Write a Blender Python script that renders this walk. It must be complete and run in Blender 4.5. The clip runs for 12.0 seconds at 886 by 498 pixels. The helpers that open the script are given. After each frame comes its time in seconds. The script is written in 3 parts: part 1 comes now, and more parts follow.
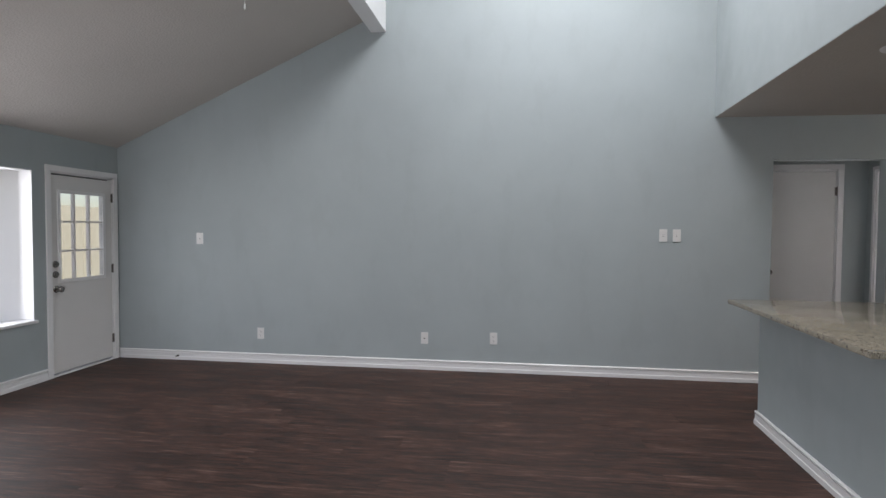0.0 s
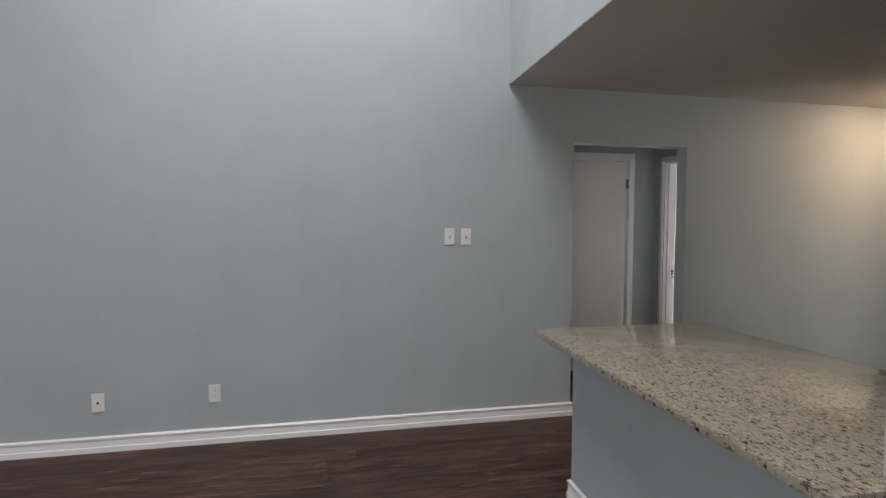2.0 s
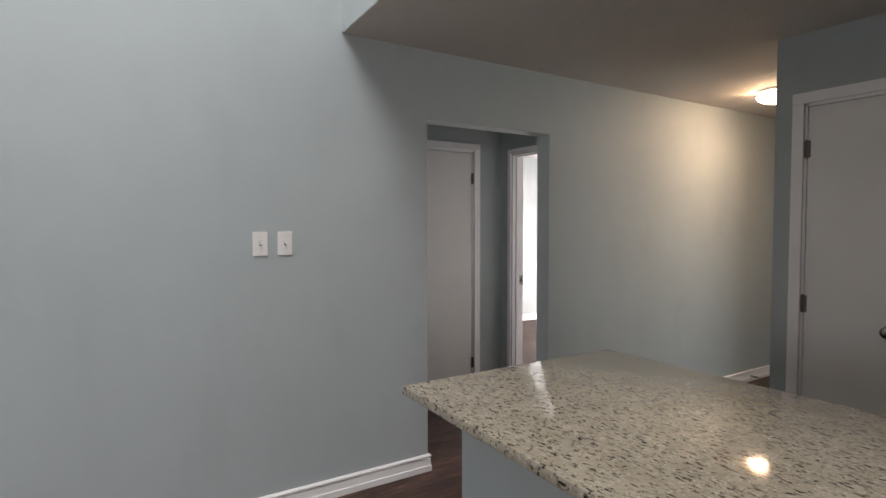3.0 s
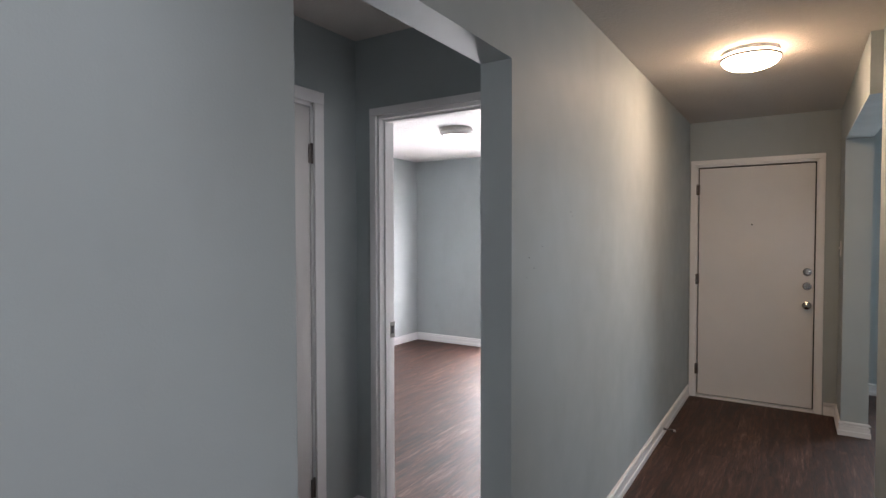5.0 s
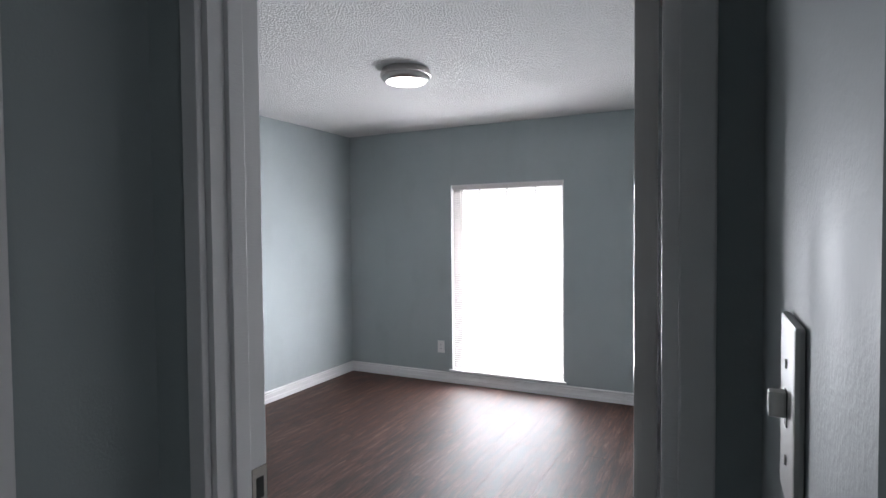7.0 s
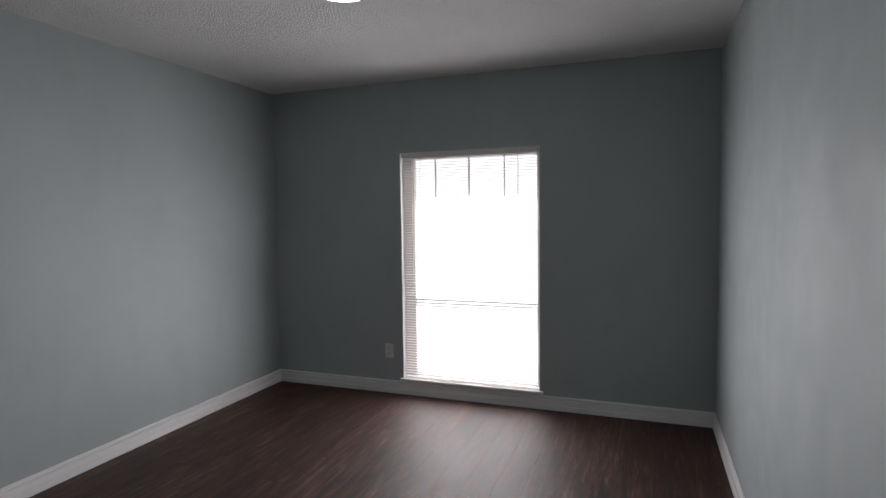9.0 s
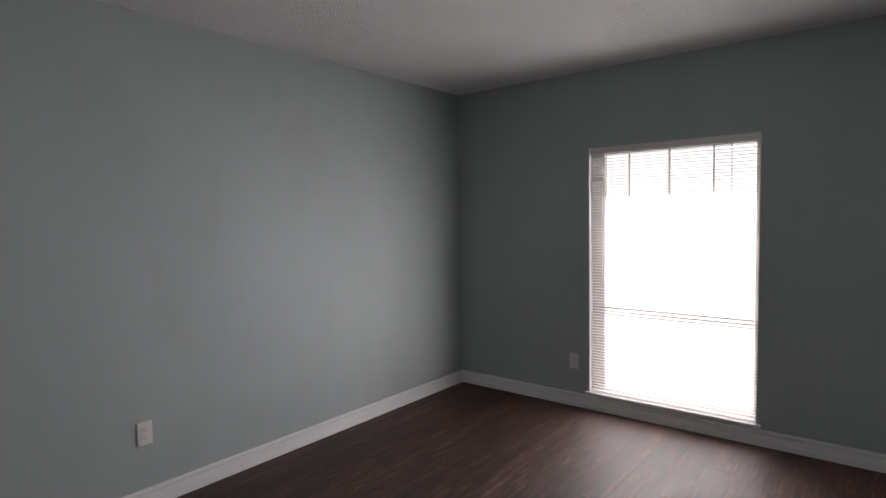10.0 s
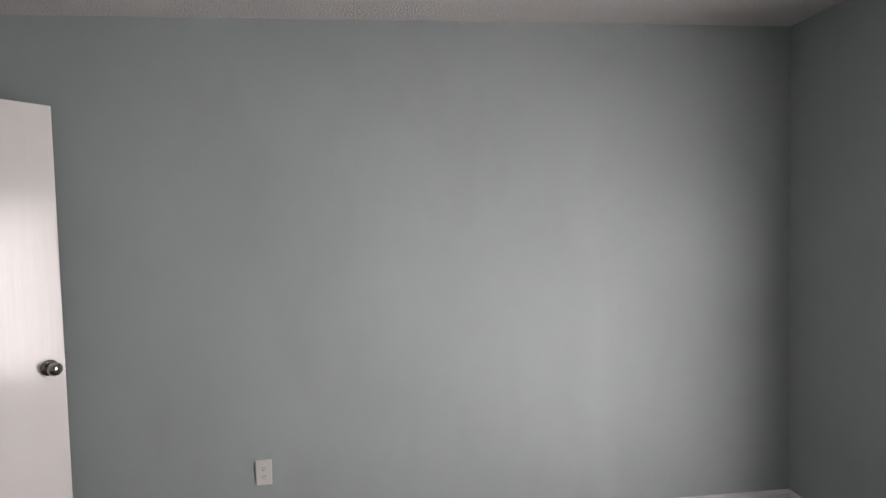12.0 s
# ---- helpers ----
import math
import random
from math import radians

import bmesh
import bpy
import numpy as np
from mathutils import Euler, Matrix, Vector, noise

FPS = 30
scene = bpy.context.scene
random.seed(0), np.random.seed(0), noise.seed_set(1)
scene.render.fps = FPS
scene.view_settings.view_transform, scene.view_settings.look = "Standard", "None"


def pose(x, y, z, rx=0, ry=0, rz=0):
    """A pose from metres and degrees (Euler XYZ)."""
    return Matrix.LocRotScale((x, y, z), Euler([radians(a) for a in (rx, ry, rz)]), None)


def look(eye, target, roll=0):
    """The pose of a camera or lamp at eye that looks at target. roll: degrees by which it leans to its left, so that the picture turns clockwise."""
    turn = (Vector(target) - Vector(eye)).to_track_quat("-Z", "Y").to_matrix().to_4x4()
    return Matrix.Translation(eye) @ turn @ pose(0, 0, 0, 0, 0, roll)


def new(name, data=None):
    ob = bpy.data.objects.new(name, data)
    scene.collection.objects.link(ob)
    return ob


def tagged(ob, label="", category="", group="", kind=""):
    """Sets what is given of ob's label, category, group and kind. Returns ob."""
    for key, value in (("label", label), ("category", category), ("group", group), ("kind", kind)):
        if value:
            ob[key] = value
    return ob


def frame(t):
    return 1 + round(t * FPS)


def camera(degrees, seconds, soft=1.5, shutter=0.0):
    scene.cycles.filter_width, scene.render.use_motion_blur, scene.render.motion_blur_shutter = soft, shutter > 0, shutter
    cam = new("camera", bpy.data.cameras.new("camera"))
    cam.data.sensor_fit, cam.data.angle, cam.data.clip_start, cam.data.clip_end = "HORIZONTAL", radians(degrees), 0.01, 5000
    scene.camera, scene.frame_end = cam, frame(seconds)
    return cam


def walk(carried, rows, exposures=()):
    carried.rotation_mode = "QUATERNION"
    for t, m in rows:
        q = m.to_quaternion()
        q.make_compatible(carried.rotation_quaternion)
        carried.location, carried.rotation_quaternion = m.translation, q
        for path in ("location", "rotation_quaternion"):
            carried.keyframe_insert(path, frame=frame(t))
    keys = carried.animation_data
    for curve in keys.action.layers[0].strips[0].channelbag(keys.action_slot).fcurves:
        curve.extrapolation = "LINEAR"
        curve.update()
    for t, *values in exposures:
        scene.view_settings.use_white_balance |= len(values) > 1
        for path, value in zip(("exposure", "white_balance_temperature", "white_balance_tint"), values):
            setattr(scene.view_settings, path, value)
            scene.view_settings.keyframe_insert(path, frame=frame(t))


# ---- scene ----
cam = camera(77.4, 12.0)
PATH = [
    (0, (-2.293, -5.383, 1.386), (-2.558, -3.402, 1.317), 0.4),
    (0.5, (-2.208, -5.07, 1.383), (-2.329, -3.074, 1.325), 0.4),
    (1, (-2.081, -4.71, 1.378), (-2.048, -2.711, 1.323), 0.3),
    (1.5, (-1.971, -4.26, 1.432), (-1.758, -2.273, 1.354), 0.1),
    (2, (-1.86, -3.791, 1.451), (-1.413, -1.844, 1.353), 0.3),
    (2.5, (-1.746, -3.32, 1.419), (-0.978, -1.475, 1.327), 0.1),
    (3, (-1.636, -2.737, 1.437), (-0.562, -1.052, 1.351), -0.1),
    (3.5, (-1.522, -2.214, 1.471), (-0.227, -0.693, 1.38), 0.1),
    (5.3, (-0.505, -0.62, 1.458), (1.219, 0.393, 1.406), -0.3),
    (5.5, (-0.343, -0.525, 1.456), (1.399, 0.457, 1.404), -0.4),
    (5.7, (-0.177, -0.417, 1.44), (1.576, 0.544, 1.386), -0.3),
    (6, (0.101, -0.243, 1.44), (1.869, 0.691, 1.385), -0.4),
    (6.3, (0.287, -0.135, 1.432), (2.062, 0.784, 1.375), -0.3),
    (6.5, (0.424, -0.053, 1.421), (2.204, 0.857, 1.364), -0.4),
    (6.8, (0.635, 0.081, 1.457), (2.42, 0.979, 1.39), -0.4),
    (7, (0.739, 0.163, 1.45), (2.529, 1.050, 1.387), -0.5),
    (7.5, (0.981, 0.372, 1.458), (2.811, 1.177, 1.39), -0.5),
    (7.7, (1.079, 0.455, 1.475), (2.941, 1.181, 1.395), -0.5),
    (9.3, (1.596, 0.686, 1.403), (3.468, 1.377, 1.277), -0.7),
    (9.5, (1.596, 0.726, 1.429), (3.404, 1.572, 1.301), -0.9),
    (10, (1.744, 0.751, 1.422), (3.297, 2.006, 1.305), -1.0),
    (10.5, (2.045, 0.886, 1.438), (3.352, 2.394, 1.31), -1.0),
    (11, (2.436, 0.973, 1.439), (3.459, 2.688, 1.324), -1.1),
    (11.3, (2.677, 1.017, 1.472), (3.533, 2.82, 1.355), -1.1),
    (11.5, (2.839, 1.046, 1.487), (3.545, 2.912, 1.374), -1.2),
    (11.8, (3.194, 1.036, 1.487), (3.606, 2.991, 1.385), -1.2),
    (12, (3.47, 1.018, 1.505), (3.682, 3.005, 1.412), -1.4),
]
EXPOSURES = [(0.0, 0.15, 6550, 16), (2.0, 0.1, 6850, 17), (3.5, 0.40, 6900, 18), (5.3, 0.3, 6350, 18), (6.0, -0.1, 6350, 18), (7.0, -0.8, 6000, 12), (7.7, -1.1, 6050, 12),
             (9.3, -2.25, 6450, 15), (10.5, -1.9, 6650, 17), (11.5, -1.42, 6700, 17), (12.0, -1.42, 6750, 17)]
walk(cam, [(t, look(eye, target, roll)) for t, eye, target, roll in PATH], EXPOSURES)

# ---- light ----
sky_world = bpy.data.worlds.new("sky_world")
scene.world = sky_world
sky_world.use_nodes = True
_nt = sky_world.node_tree
_sky = _nt.nodes.new("ShaderNodeTexSky")
_sky.sky_type = "NISHITA"
_sky.sun_disc = False
_sky.sun_elevation = radians(57)
_sky.sun_rotation = radians(129)
_nt.links.new(_sky.outputs["Color"], _nt.nodes["Background"].inputs["Color"])
_nt.nodes["Background"].inputs["Strength"].default_value = 0.12


def lamp(name, kind, m, energy, color, **more):
    data = bpy.data.lights.new(name, kind)
    data.energy, data.color = energy, color
    if kind == "AREA":
        data.shape, data.size, data.size_y = "RECTANGLE", more["w"], more["h"]
    if kind == "SUN":
        data.angle = radians(0.5)
    ob = new(name, data)
    ob.matrix_world = m
    return ob


lamp("sun", "SUN", look((0, 0, 0), (-0.42, 0.34, -0.84)), 5.0, (1.0, 0.95, 0.88))
# daylight standing in the window openings
XLAMP = 5.499 + 0.100
lamp("bedroom_daylight", "AREA", look((5.514, 1.893, 0.985), (3.5, 1.893, 0.985)), 135, (1.0, 0.99, 0.98), w=1.06, h=1.69)
lamp("bedroom_inner_daylight", "AREA", look((5.5425, 1.855, 0.83), (3.5, 1.855, 0.83)), 55, (1.0, 0.99, 0.98), w=0.93, h=1.38)
lamp("bedroom_outer_daylight", "AREA", look((XLAMP, 1.893, 0.84), (XLAMP - 2, 1.893, 0.84)), 70, (1.0, 0.99, 0.98), w=1.08, h=1.43)
# weaker lamp added behind the window top, so that the muntins stand out
lamp("bedroom_upper_daylight", "AREA", look((XLAMP, 1.893, 1.723), (XLAMP - 2, 1.893, 1.723)), 6.5, (1.0, 0.97, 0.95), w=1.08, h=0.33)
lamp("bay_daylight", "AREA", look((-7.9, -2.1, 1.22), (-5.0, -2.1, 1.1)), 10, (0.90, 0.96, 1.0), w=1.9, h=1.3)
lamp("bay_opening_daylight", "AREA", look((-6.64, -2.075, 1.22), (-5.0, -2.075, 1.22)), 20, (0.92, 0.97, 1.0), w=1.9, h=1.25)
# added fill from the unseen south side, for the north and west walls
lamp("living_south_fill", "AREA", look((-3.9, -7.75, 1.4), (-3.9, -4.0, 1.5)), 82, (0.93, 0.97, 1.0), w=2.6, h=2.1)
# added lamp over the unseen upper ceiling, brightens the top of the north wall
lamp("upper_fill_daylight", "AREA", look((-1.95, -1.7, 4.80), (-1.95, -1.701, 3.0)), 118, (0.93, 0.98, 1.0), w=1.5, h=2.0)
lamp("dining_daylight", "AREA", look((5.86, -3.0, 1.3), (4.0, -3.0, 1.2)), 100, (0.82, 0.95, 1.0), w=1.6, h=1.6)


# ---- materials ----
def mat_base(name, color, rough=0.5, metal=0.0, spec=0.5):
    m = bpy.data.materials.new(name)
    m.use_nodes = True
    b = m.node_tree.nodes["Principled BSDF"]
    b.inputs["Base Color"].default_value = (*color, 1)
    b.inputs["Roughness"].default_value = rough
    b.inputs["Metallic"].default_value = metal
    b.inputs["Specular IOR Level"].default_value = spec
    return m, m.node_tree, b


def add(nt, kind, **inputs):
    n = nt.nodes.new("ShaderNode" + kind)
    for k, v in inputs.items():
        n.inputs[k.replace("_", " ")].default_value = v
    return n


def ramp(nt, source, stops):
    r = nt.nodes.new("ShaderNodeValToRGB")
    el = r.color_ramp.elements
    while len(el) < len(stops):
        el.new(0.5)
    for e, (p, c) in zip(el, stops):
        e.position, e.color = p, (*c, 1)
    nt.links.new(source, r.inputs["Fac"])
    return r


def coords(nt, scale=(1, 1, 1), which="Object"):
    tc = nt.nodes.new("ShaderNodeTexCoord")
    mp = nt.nodes.new("ShaderNodeMapping")
    mp.inputs["Scale"].default_value = scale
    nt.links.new(tc.outputs[which], mp.inputs["Vector"])
    return mp.outputs["Vector"]


def noise_tex(nt, vec, scale, detail=4.0, rough=0.5):
    n = add(nt, "TexNoise", Scale=scale, Detail=detail, Roughness=rough)
    nt.links.new(vec, n.inputs["Vector"])
    return n.outputs["Fac"]


def bump(nt, b, height, strength, dist=0.01):
    n = add(nt, "Bump", Strength=strength, Distance=dist)
    nt.links.new(height, n.inputs["Height"])
    nt.links.new(n.outputs["Normal"], b.inputs["Normal"])
    return n


def shade(c, f):
    return tuple(min(1.0, v * f) for v in c)


def paint(name, color, rough, vary=0.05, grain=260, relief=0.12, brush=None, spec=0.5, smears=0.0):
    """Painted surface: slow tone drift, roller or brush relief, uneven sheen."""
    m, nt, b = mat_base(name, color, rough, 0.0, spec)
    v = coords(nt)
    big = noise_tex(nt, v, 1.3, 5, 0.6)
    r = ramp(nt, big, [(0.3, shade(color, 1 - vary)), (0.7, shade(color, 1 + vary))])
    tone = r.outputs["Color"]
    if smears:
        streak = noise_tex(nt, coords(nt, (4.0, 4.0, 1.7)), 1.0, 5, 0.55)
        worn = ramp(nt, streak, [(0.36, (0.90, 0.89, 0.88)), (0.46, (1, 1, 1)), (0.60, (1, 1, 1)), (0.72, (1.06, 1.055, 1.05))])
        mx = nt.nodes.new("ShaderNodeMixRGB")
        mx.blend_type = "MULTIPLY"
        mx.inputs["Fac"].default_value = smears
        nt.links.new(tone, mx.inputs["Color1"])
        nt.links.new(worn.outputs["Color"], mx.inputs["Color2"])
        tone = mx.outputs["Color"]
    nt.links.new(tone, b.inputs["Base Color"])
    vg = coords(nt, brush) if brush else v
    fine = noise_tex(nt, vg, grain, 3, 0.6)
    bump(nt, b, fine, relief, 0.002)
    mid = noise_tex(nt, v, 7.0, 3, 0.5)
    rr = ramp(nt, mid, [(0.3, (rough * 0.85,) * 3), (0.7, (rough * 1.18,) * 3)])
    nt.links.new(rr.outputs["Color"], b.inputs["Roughness"])
    return m


WALL = paint("wall_paint", (0.373, 0.412, 0.418), 0.60, 0.045, 170, 0.25, None, 0.26, 0.3)
TRIM = paint("trim_paint", (0.78, 0.77, 0.77), 0.35, 0.03, 60, 0.15, (1, 1, 6))
DOOR = paint("door_paint", (0.70, 0.68, 0.665), 0.13, 0.04, 6, 0.5, (9, 9, 0.3), 0.34)
PLATE = paint("plate_plastic", (0.70, 0.69, 0.67), 0.3, 0.02, 90, 0.03)
BLIND = paint("blind_vinyl", (0.84, 0.81, 0.80), 0.4, 0.03, 40, 0.05)
# thin vinyl lets part of the daylight through
_bn = BLIND.node_tree
_thin = add(_bn, "BsdfTranslucent", Color=(0.86, 0.82, 0.80, 1))
_both = add(_bn, "MixShader", Fac=0.3)
_bn.links.new(_bn.nodes["Principled BSDF"].outputs["BSDF"], _both.inputs[1])
_bn.links.new(_thin.outputs["BSDF"], _both.inputs[2])
_bn.links.new(_both.outputs["Shader"], _bn.nodes["Material Output"].inputs["Surface"])
SASH = paint("sash_paint", (0.80, 0.77, 0.75), 0.45, 0.05, 60, 0.1)


def popcorn(name, color, strength, scale):
    m, nt, b = mat_base(name, color, 0.9, spec=0.2)
    v = coords(nt)
    w = add(nt, "TexVoronoi", Scale=scale, Randomness=1.0)
    nt.links.new(v, w.inputs["Vector"])
    clumps = noise_tex(nt, v, scale * 0.8, 6, 0.7)
    mx = add(nt, "Math")
    mx.operation = "SUBTRACT"
    nt.links.new(clumps, mx.inputs[0])
    nt.links.new(w.outputs["Distance"], mx.inputs[1])
    bump(nt, b, mx.outputs[0], strength, 1.5 / scale)
    big = noise_tex(nt, v, 0.9, 4, 0.6)
    r = ramp(nt, big, [(0.3, shade(color, 0.95)), (0.7, shade(color, 1.03))])
    nt.links.new(r.outputs["Color"], b.inputs["Base Color"])
    return m


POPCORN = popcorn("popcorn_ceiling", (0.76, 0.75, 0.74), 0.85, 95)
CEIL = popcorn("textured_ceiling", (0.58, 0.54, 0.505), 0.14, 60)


def plank_material(name, per_island):
    m, nt, b = mat_base(name, (0.06, 0.035, 0.026), 0.38, 0.0, 0.42)
    if per_island:
        geo = nt.nodes.new("ShaderNodeNewGeometry")
        rnd = geo.outputs["Random Per Island"]
    else:
        info = nt.nodes.new("ShaderNodeObjectInfo")
        rnd = info.outputs["Random"]
    tc = nt.nodes.new("ShaderNodeTexCoord")
    shift = nt.nodes.new("ShaderNodeVectorMath")
    shift.operation = "ADD"
    mul = add(nt, "Math")
    mul.operation = "MULTIPLY"
    mul.inputs[1].default_value = 57.0
    nt.links.new(rnd, mul.inputs[0])
    nt.links.new(tc.outputs["Object"], shift.inputs[0])
    nt.links.new(mul.outputs[0], shift.inputs[1])
    mp = nt.nodes.new("ShaderNodeMapping")
    mp.inputs["Scale"].default_value = (1.4, 13, 13)
    nt.links.new(shift.outputs[0], mp.inputs["Vector"])
    streak = noise_tex(nt, mp.outputs["Vector"], 3.2, 9, 0.74)
    mp2 = nt.nodes.new("ShaderNodeMapping")
    mp2.inputs["Scale"].default_value = (5, 110, 110)
    nt.links.new(shift.outputs[0], mp2.inputs["Vector"])
    fine = noise_tex(nt, mp2.outputs["Vector"], 2.0, 4, 0.6)
    mixv = add(nt, "Math")
    mixv.operation = "MULTIPLY_ADD"
    mixv.inputs[1].default_value = 0.22
    nt.links.new(fine, mixv.inputs[0])
    nt.links.new(streak, mixv.inputs[2])
    tone = add(nt, "Math")
    tone.operation = "MULTIPLY_ADD"
    tone.inputs[1].default_value = 0.06
    nt.links.new(rnd, tone.inputs[0])
    nt.links.new(mixv.outputs[0], tone.inputs[2])
    mp3 = nt.nodes.new("ShaderNodeMapping")
    mp3.inputs["Scale"].default_value = (1.1, 5, 5)
    nt.links.new(shift.outputs[0], mp3.inputs["Vector"])
    blotch = add(nt, "Math")
    blotch.operation = "MULTIPLY_ADD"
    blotch.inputs[1].default_value = 0.30
    nt.links.new(noise_tex(nt, mp3.outputs["Vector"], 2.0, 5, 0.6), blotch.inputs[0])
    nt.links.new(tone.outputs[0], blotch.inputs[2])
    r = ramp(nt, blotch.outputs[0], [(0.62, (0.008, 0.0032, 0.0024)), (0.75, (0.032, 0.0145, 0.0104)), (0.87, (0.082, 0.037, 0.0255)), (1.0, (0.17, 0.108, 0.088))])
    nt.links.new(r.outputs["Color"], b.inputs["Base Color"])
    rr = ramp(nt, streak, [(0.3, (0.48,) * 3), (0.7, (0.66,) * 3)])
    nt.links.new(rr.outputs["Color"], b.inputs["Roughness"])
    bump(nt, b, mixv.outputs[0], 0.5, 0.003)
    return m


PLANK = plank_material("plank_vinyl", False)
PLANK_FAR = plank_material("plank_vinyl_joined", True)


def granite_material():
    """Polished cream stone: pale grains, grey quartz patches, long dark flecks."""
    m, nt, b = mat_base("granite", (0.5, 0.46, 0.38), 0.09)

    def over(below, mask, color):
        mx = nt.nodes.new("ShaderNodeMixRGB")
        mx.inputs["Color2"].default_value = (*color, 1)
        nt.links.new(mask, mx.inputs["Fac"])
        nt.links.new(below, mx.inputs["Color1"])
        return mx.outputs["Color"]

    def mask(vec, scale, lo, hi, detail=4, rough=0.6):
        return ramp(nt, noise_tex(nt, vec, scale, detail, rough), [(lo, (0, 0, 0)), (hi, (1, 1, 1))]).outputs["Color"]

    def both(p, q):
        n = add(nt, "Math")
        n.operation = "MULTIPLY"
        nt.links.new(p, n.inputs[0])
        nt.links.new(q, n.inputs[1])
        return n.outputs[0]

    v = coords(nt)
    cloud = noise_tex(nt, v, 9, 4, 0.6)
    tone = ramp(nt, cloud, [(0.3, (0.25, 0.217, 0.164)), (0.7, (0.33, 0.297, 0.234))]).outputs["Color"]
    grain = add(nt, "TexVoronoi", Scale=120.0)
    nt.links.new(v, grain.inputs["Vector"])
    pale = ramp(nt, grain.outputs["Distance"], [(0.15, (1, 1, 1)), (0.45, (0, 0, 0))]).outputs["Color"]
    tone = over(tone, both(pale, mask(v, 40, 0.45, 0.6)), (0.47, 0.44, 0.37))
    tone = over(tone, mask(coords(nt, (1.3, 0.9, 1.0)), 46, 0.54, 0.62), (0.215, 0.193, 0.155))
    turned = nt.nodes.new("ShaderNodeMapping")
    turned.inputs["Rotation"].default_value = (0, 0, radians(28))
    turned.inputs["Scale"].default_value = (1.9, 0.75, 1.2)
    nt.links.new(v, turned.inputs["Vector"])
    flecks = mask(turned.outputs["Vector"], 54, 0.60, 0.632, 3, 0.55)
    tone = over(tone, flecks, (0.105, 0.078, 0.058))
    tone = over(tone, both(mask(turned.outputs["Vector"], 66, 0.605, 0.64, 2, 0.5), mask(v, 16, 0.40, 0.50)), (0.022, 0.018, 0.016))
    nt.links.new(tone, b.inputs["Base Color"])
    return m


GRANITE = granite_material()


def metal(name, color, rough):
    m, nt, b = mat_base(name, color, rough, 1.0)
    n = noise_tex(nt, coords(nt), 120, 4, 0.6)
    r = ramp(nt, n, [(0.3, (rough - 0.08,) * 3), (0.7, (rough + 0.1,) * 3)])
    nt.links.new(r.outputs["Color"], b.inputs["Roughness"])
    return m


SATIN = metal("satin_lamp_metal", (0.46, 0.44, 0.425), 0.34)
NICKEL = metal("brushed_nickel", (0.29, 0.275, 0.255), 0.17)
BRONZE = metal("dark_hinge_metal", (0.16, 0.14, 0.13), 0.42)
DARK = mat_base("dark_slot", (0.03, 0.03, 0.03), 0.6)[0]
STUCCO = paint("outside_stucco", (0.45, 0.40, 0.34), 0.9, 0.08, 90, 0.5)
CORD = mat_base("blind_cord", (0.72, 0.70, 0.66), 0.7)[0]


def glow(name, color, strength):
    m = bpy.data.materials.new(name)
    m.use_nodes = True
    nt = m.node_tree
    nt.nodes.remove(nt.nodes["Principled BSDF"])
    e = nt.nodes.new("ShaderNodeEmission")
    e.inputs["Color"].default_value = (*color, 1)
    e.inputs["Strength"].default_value = strength
    nt.links.new(e.outputs[0], nt.nodes["Material Output"].inputs["Surface"])
    return m


HALL_GLOW = glow("hall_lamp_glass", (1.0, 0.70, 0.43), 62.0)
BED_GLOW = glow("bedroom_lamp_glass", (1.0, 0.93, 0.90), 26.0)
CAN_GLOW = glow("recessed_lamp_glass", (1.0, 0.80, 0.58), 45.0)

GLASS, _g, _gb = mat_base("window_glass", (0.98, 0.99, 0.99), 0.0)
_gb.inputs["Transmission Weight"].default_value = 1.0
_gb.inputs["IOR"].default_value = 1.45


def fence_material():
    m, nt, b = mat_base("fence_wood", (0.36, 0.27, 0.17), 0.8)
    v = coords(nt, (14, 14, 1.2))
    r = ramp(nt, noise_tex(nt, v, 4, 6, 0.65), [(0.3, (0.60, 0.56, 0.42)), (0.7, (0.80, 0.77, 0.62))])
    nt.links.new(r.outputs["Color"], b.inputs["Base Color"])
    return m


FENCE = fence_material()


def grass_material():
    m, nt, b = mat_base("ground_grass", (0.08, 0.10, 0.04), 0.95)
    r = ramp(nt, noise_tex(nt, coords(nt), 6, 8, 0.7), [(0.3, (0.05, 0.07, 0.025)), (0.7, (0.12, 0.13, 0.06))])
    nt.links.new(r.outputs["Color"], b.inputs["Base Color"])
    return m


GRASS = grass_material()


# ---- mesh helpers ----
def box(bm, lo, hi, bevel=0.0):
    xs, ys, zs = zip(lo, hi)
    vs = [bm.verts.new((x, y, z)) for x in xs for y in ys for z in zs]
    faces = [bm.faces.new([vs[i] for i in q]) for q in ((0, 1, 3, 2), (4, 6, 7, 5), (0, 4, 5, 1), (2, 3, 7, 6), (0, 2, 6, 4), (1, 5, 7, 3))]
    if bevel:
        edges = list({e for f in faces for e in f.edges})
        bmesh.ops.bevel(bm, geom=edges, offset=bevel, segments=2, affect="EDGES", profile=0.6)
    return bm


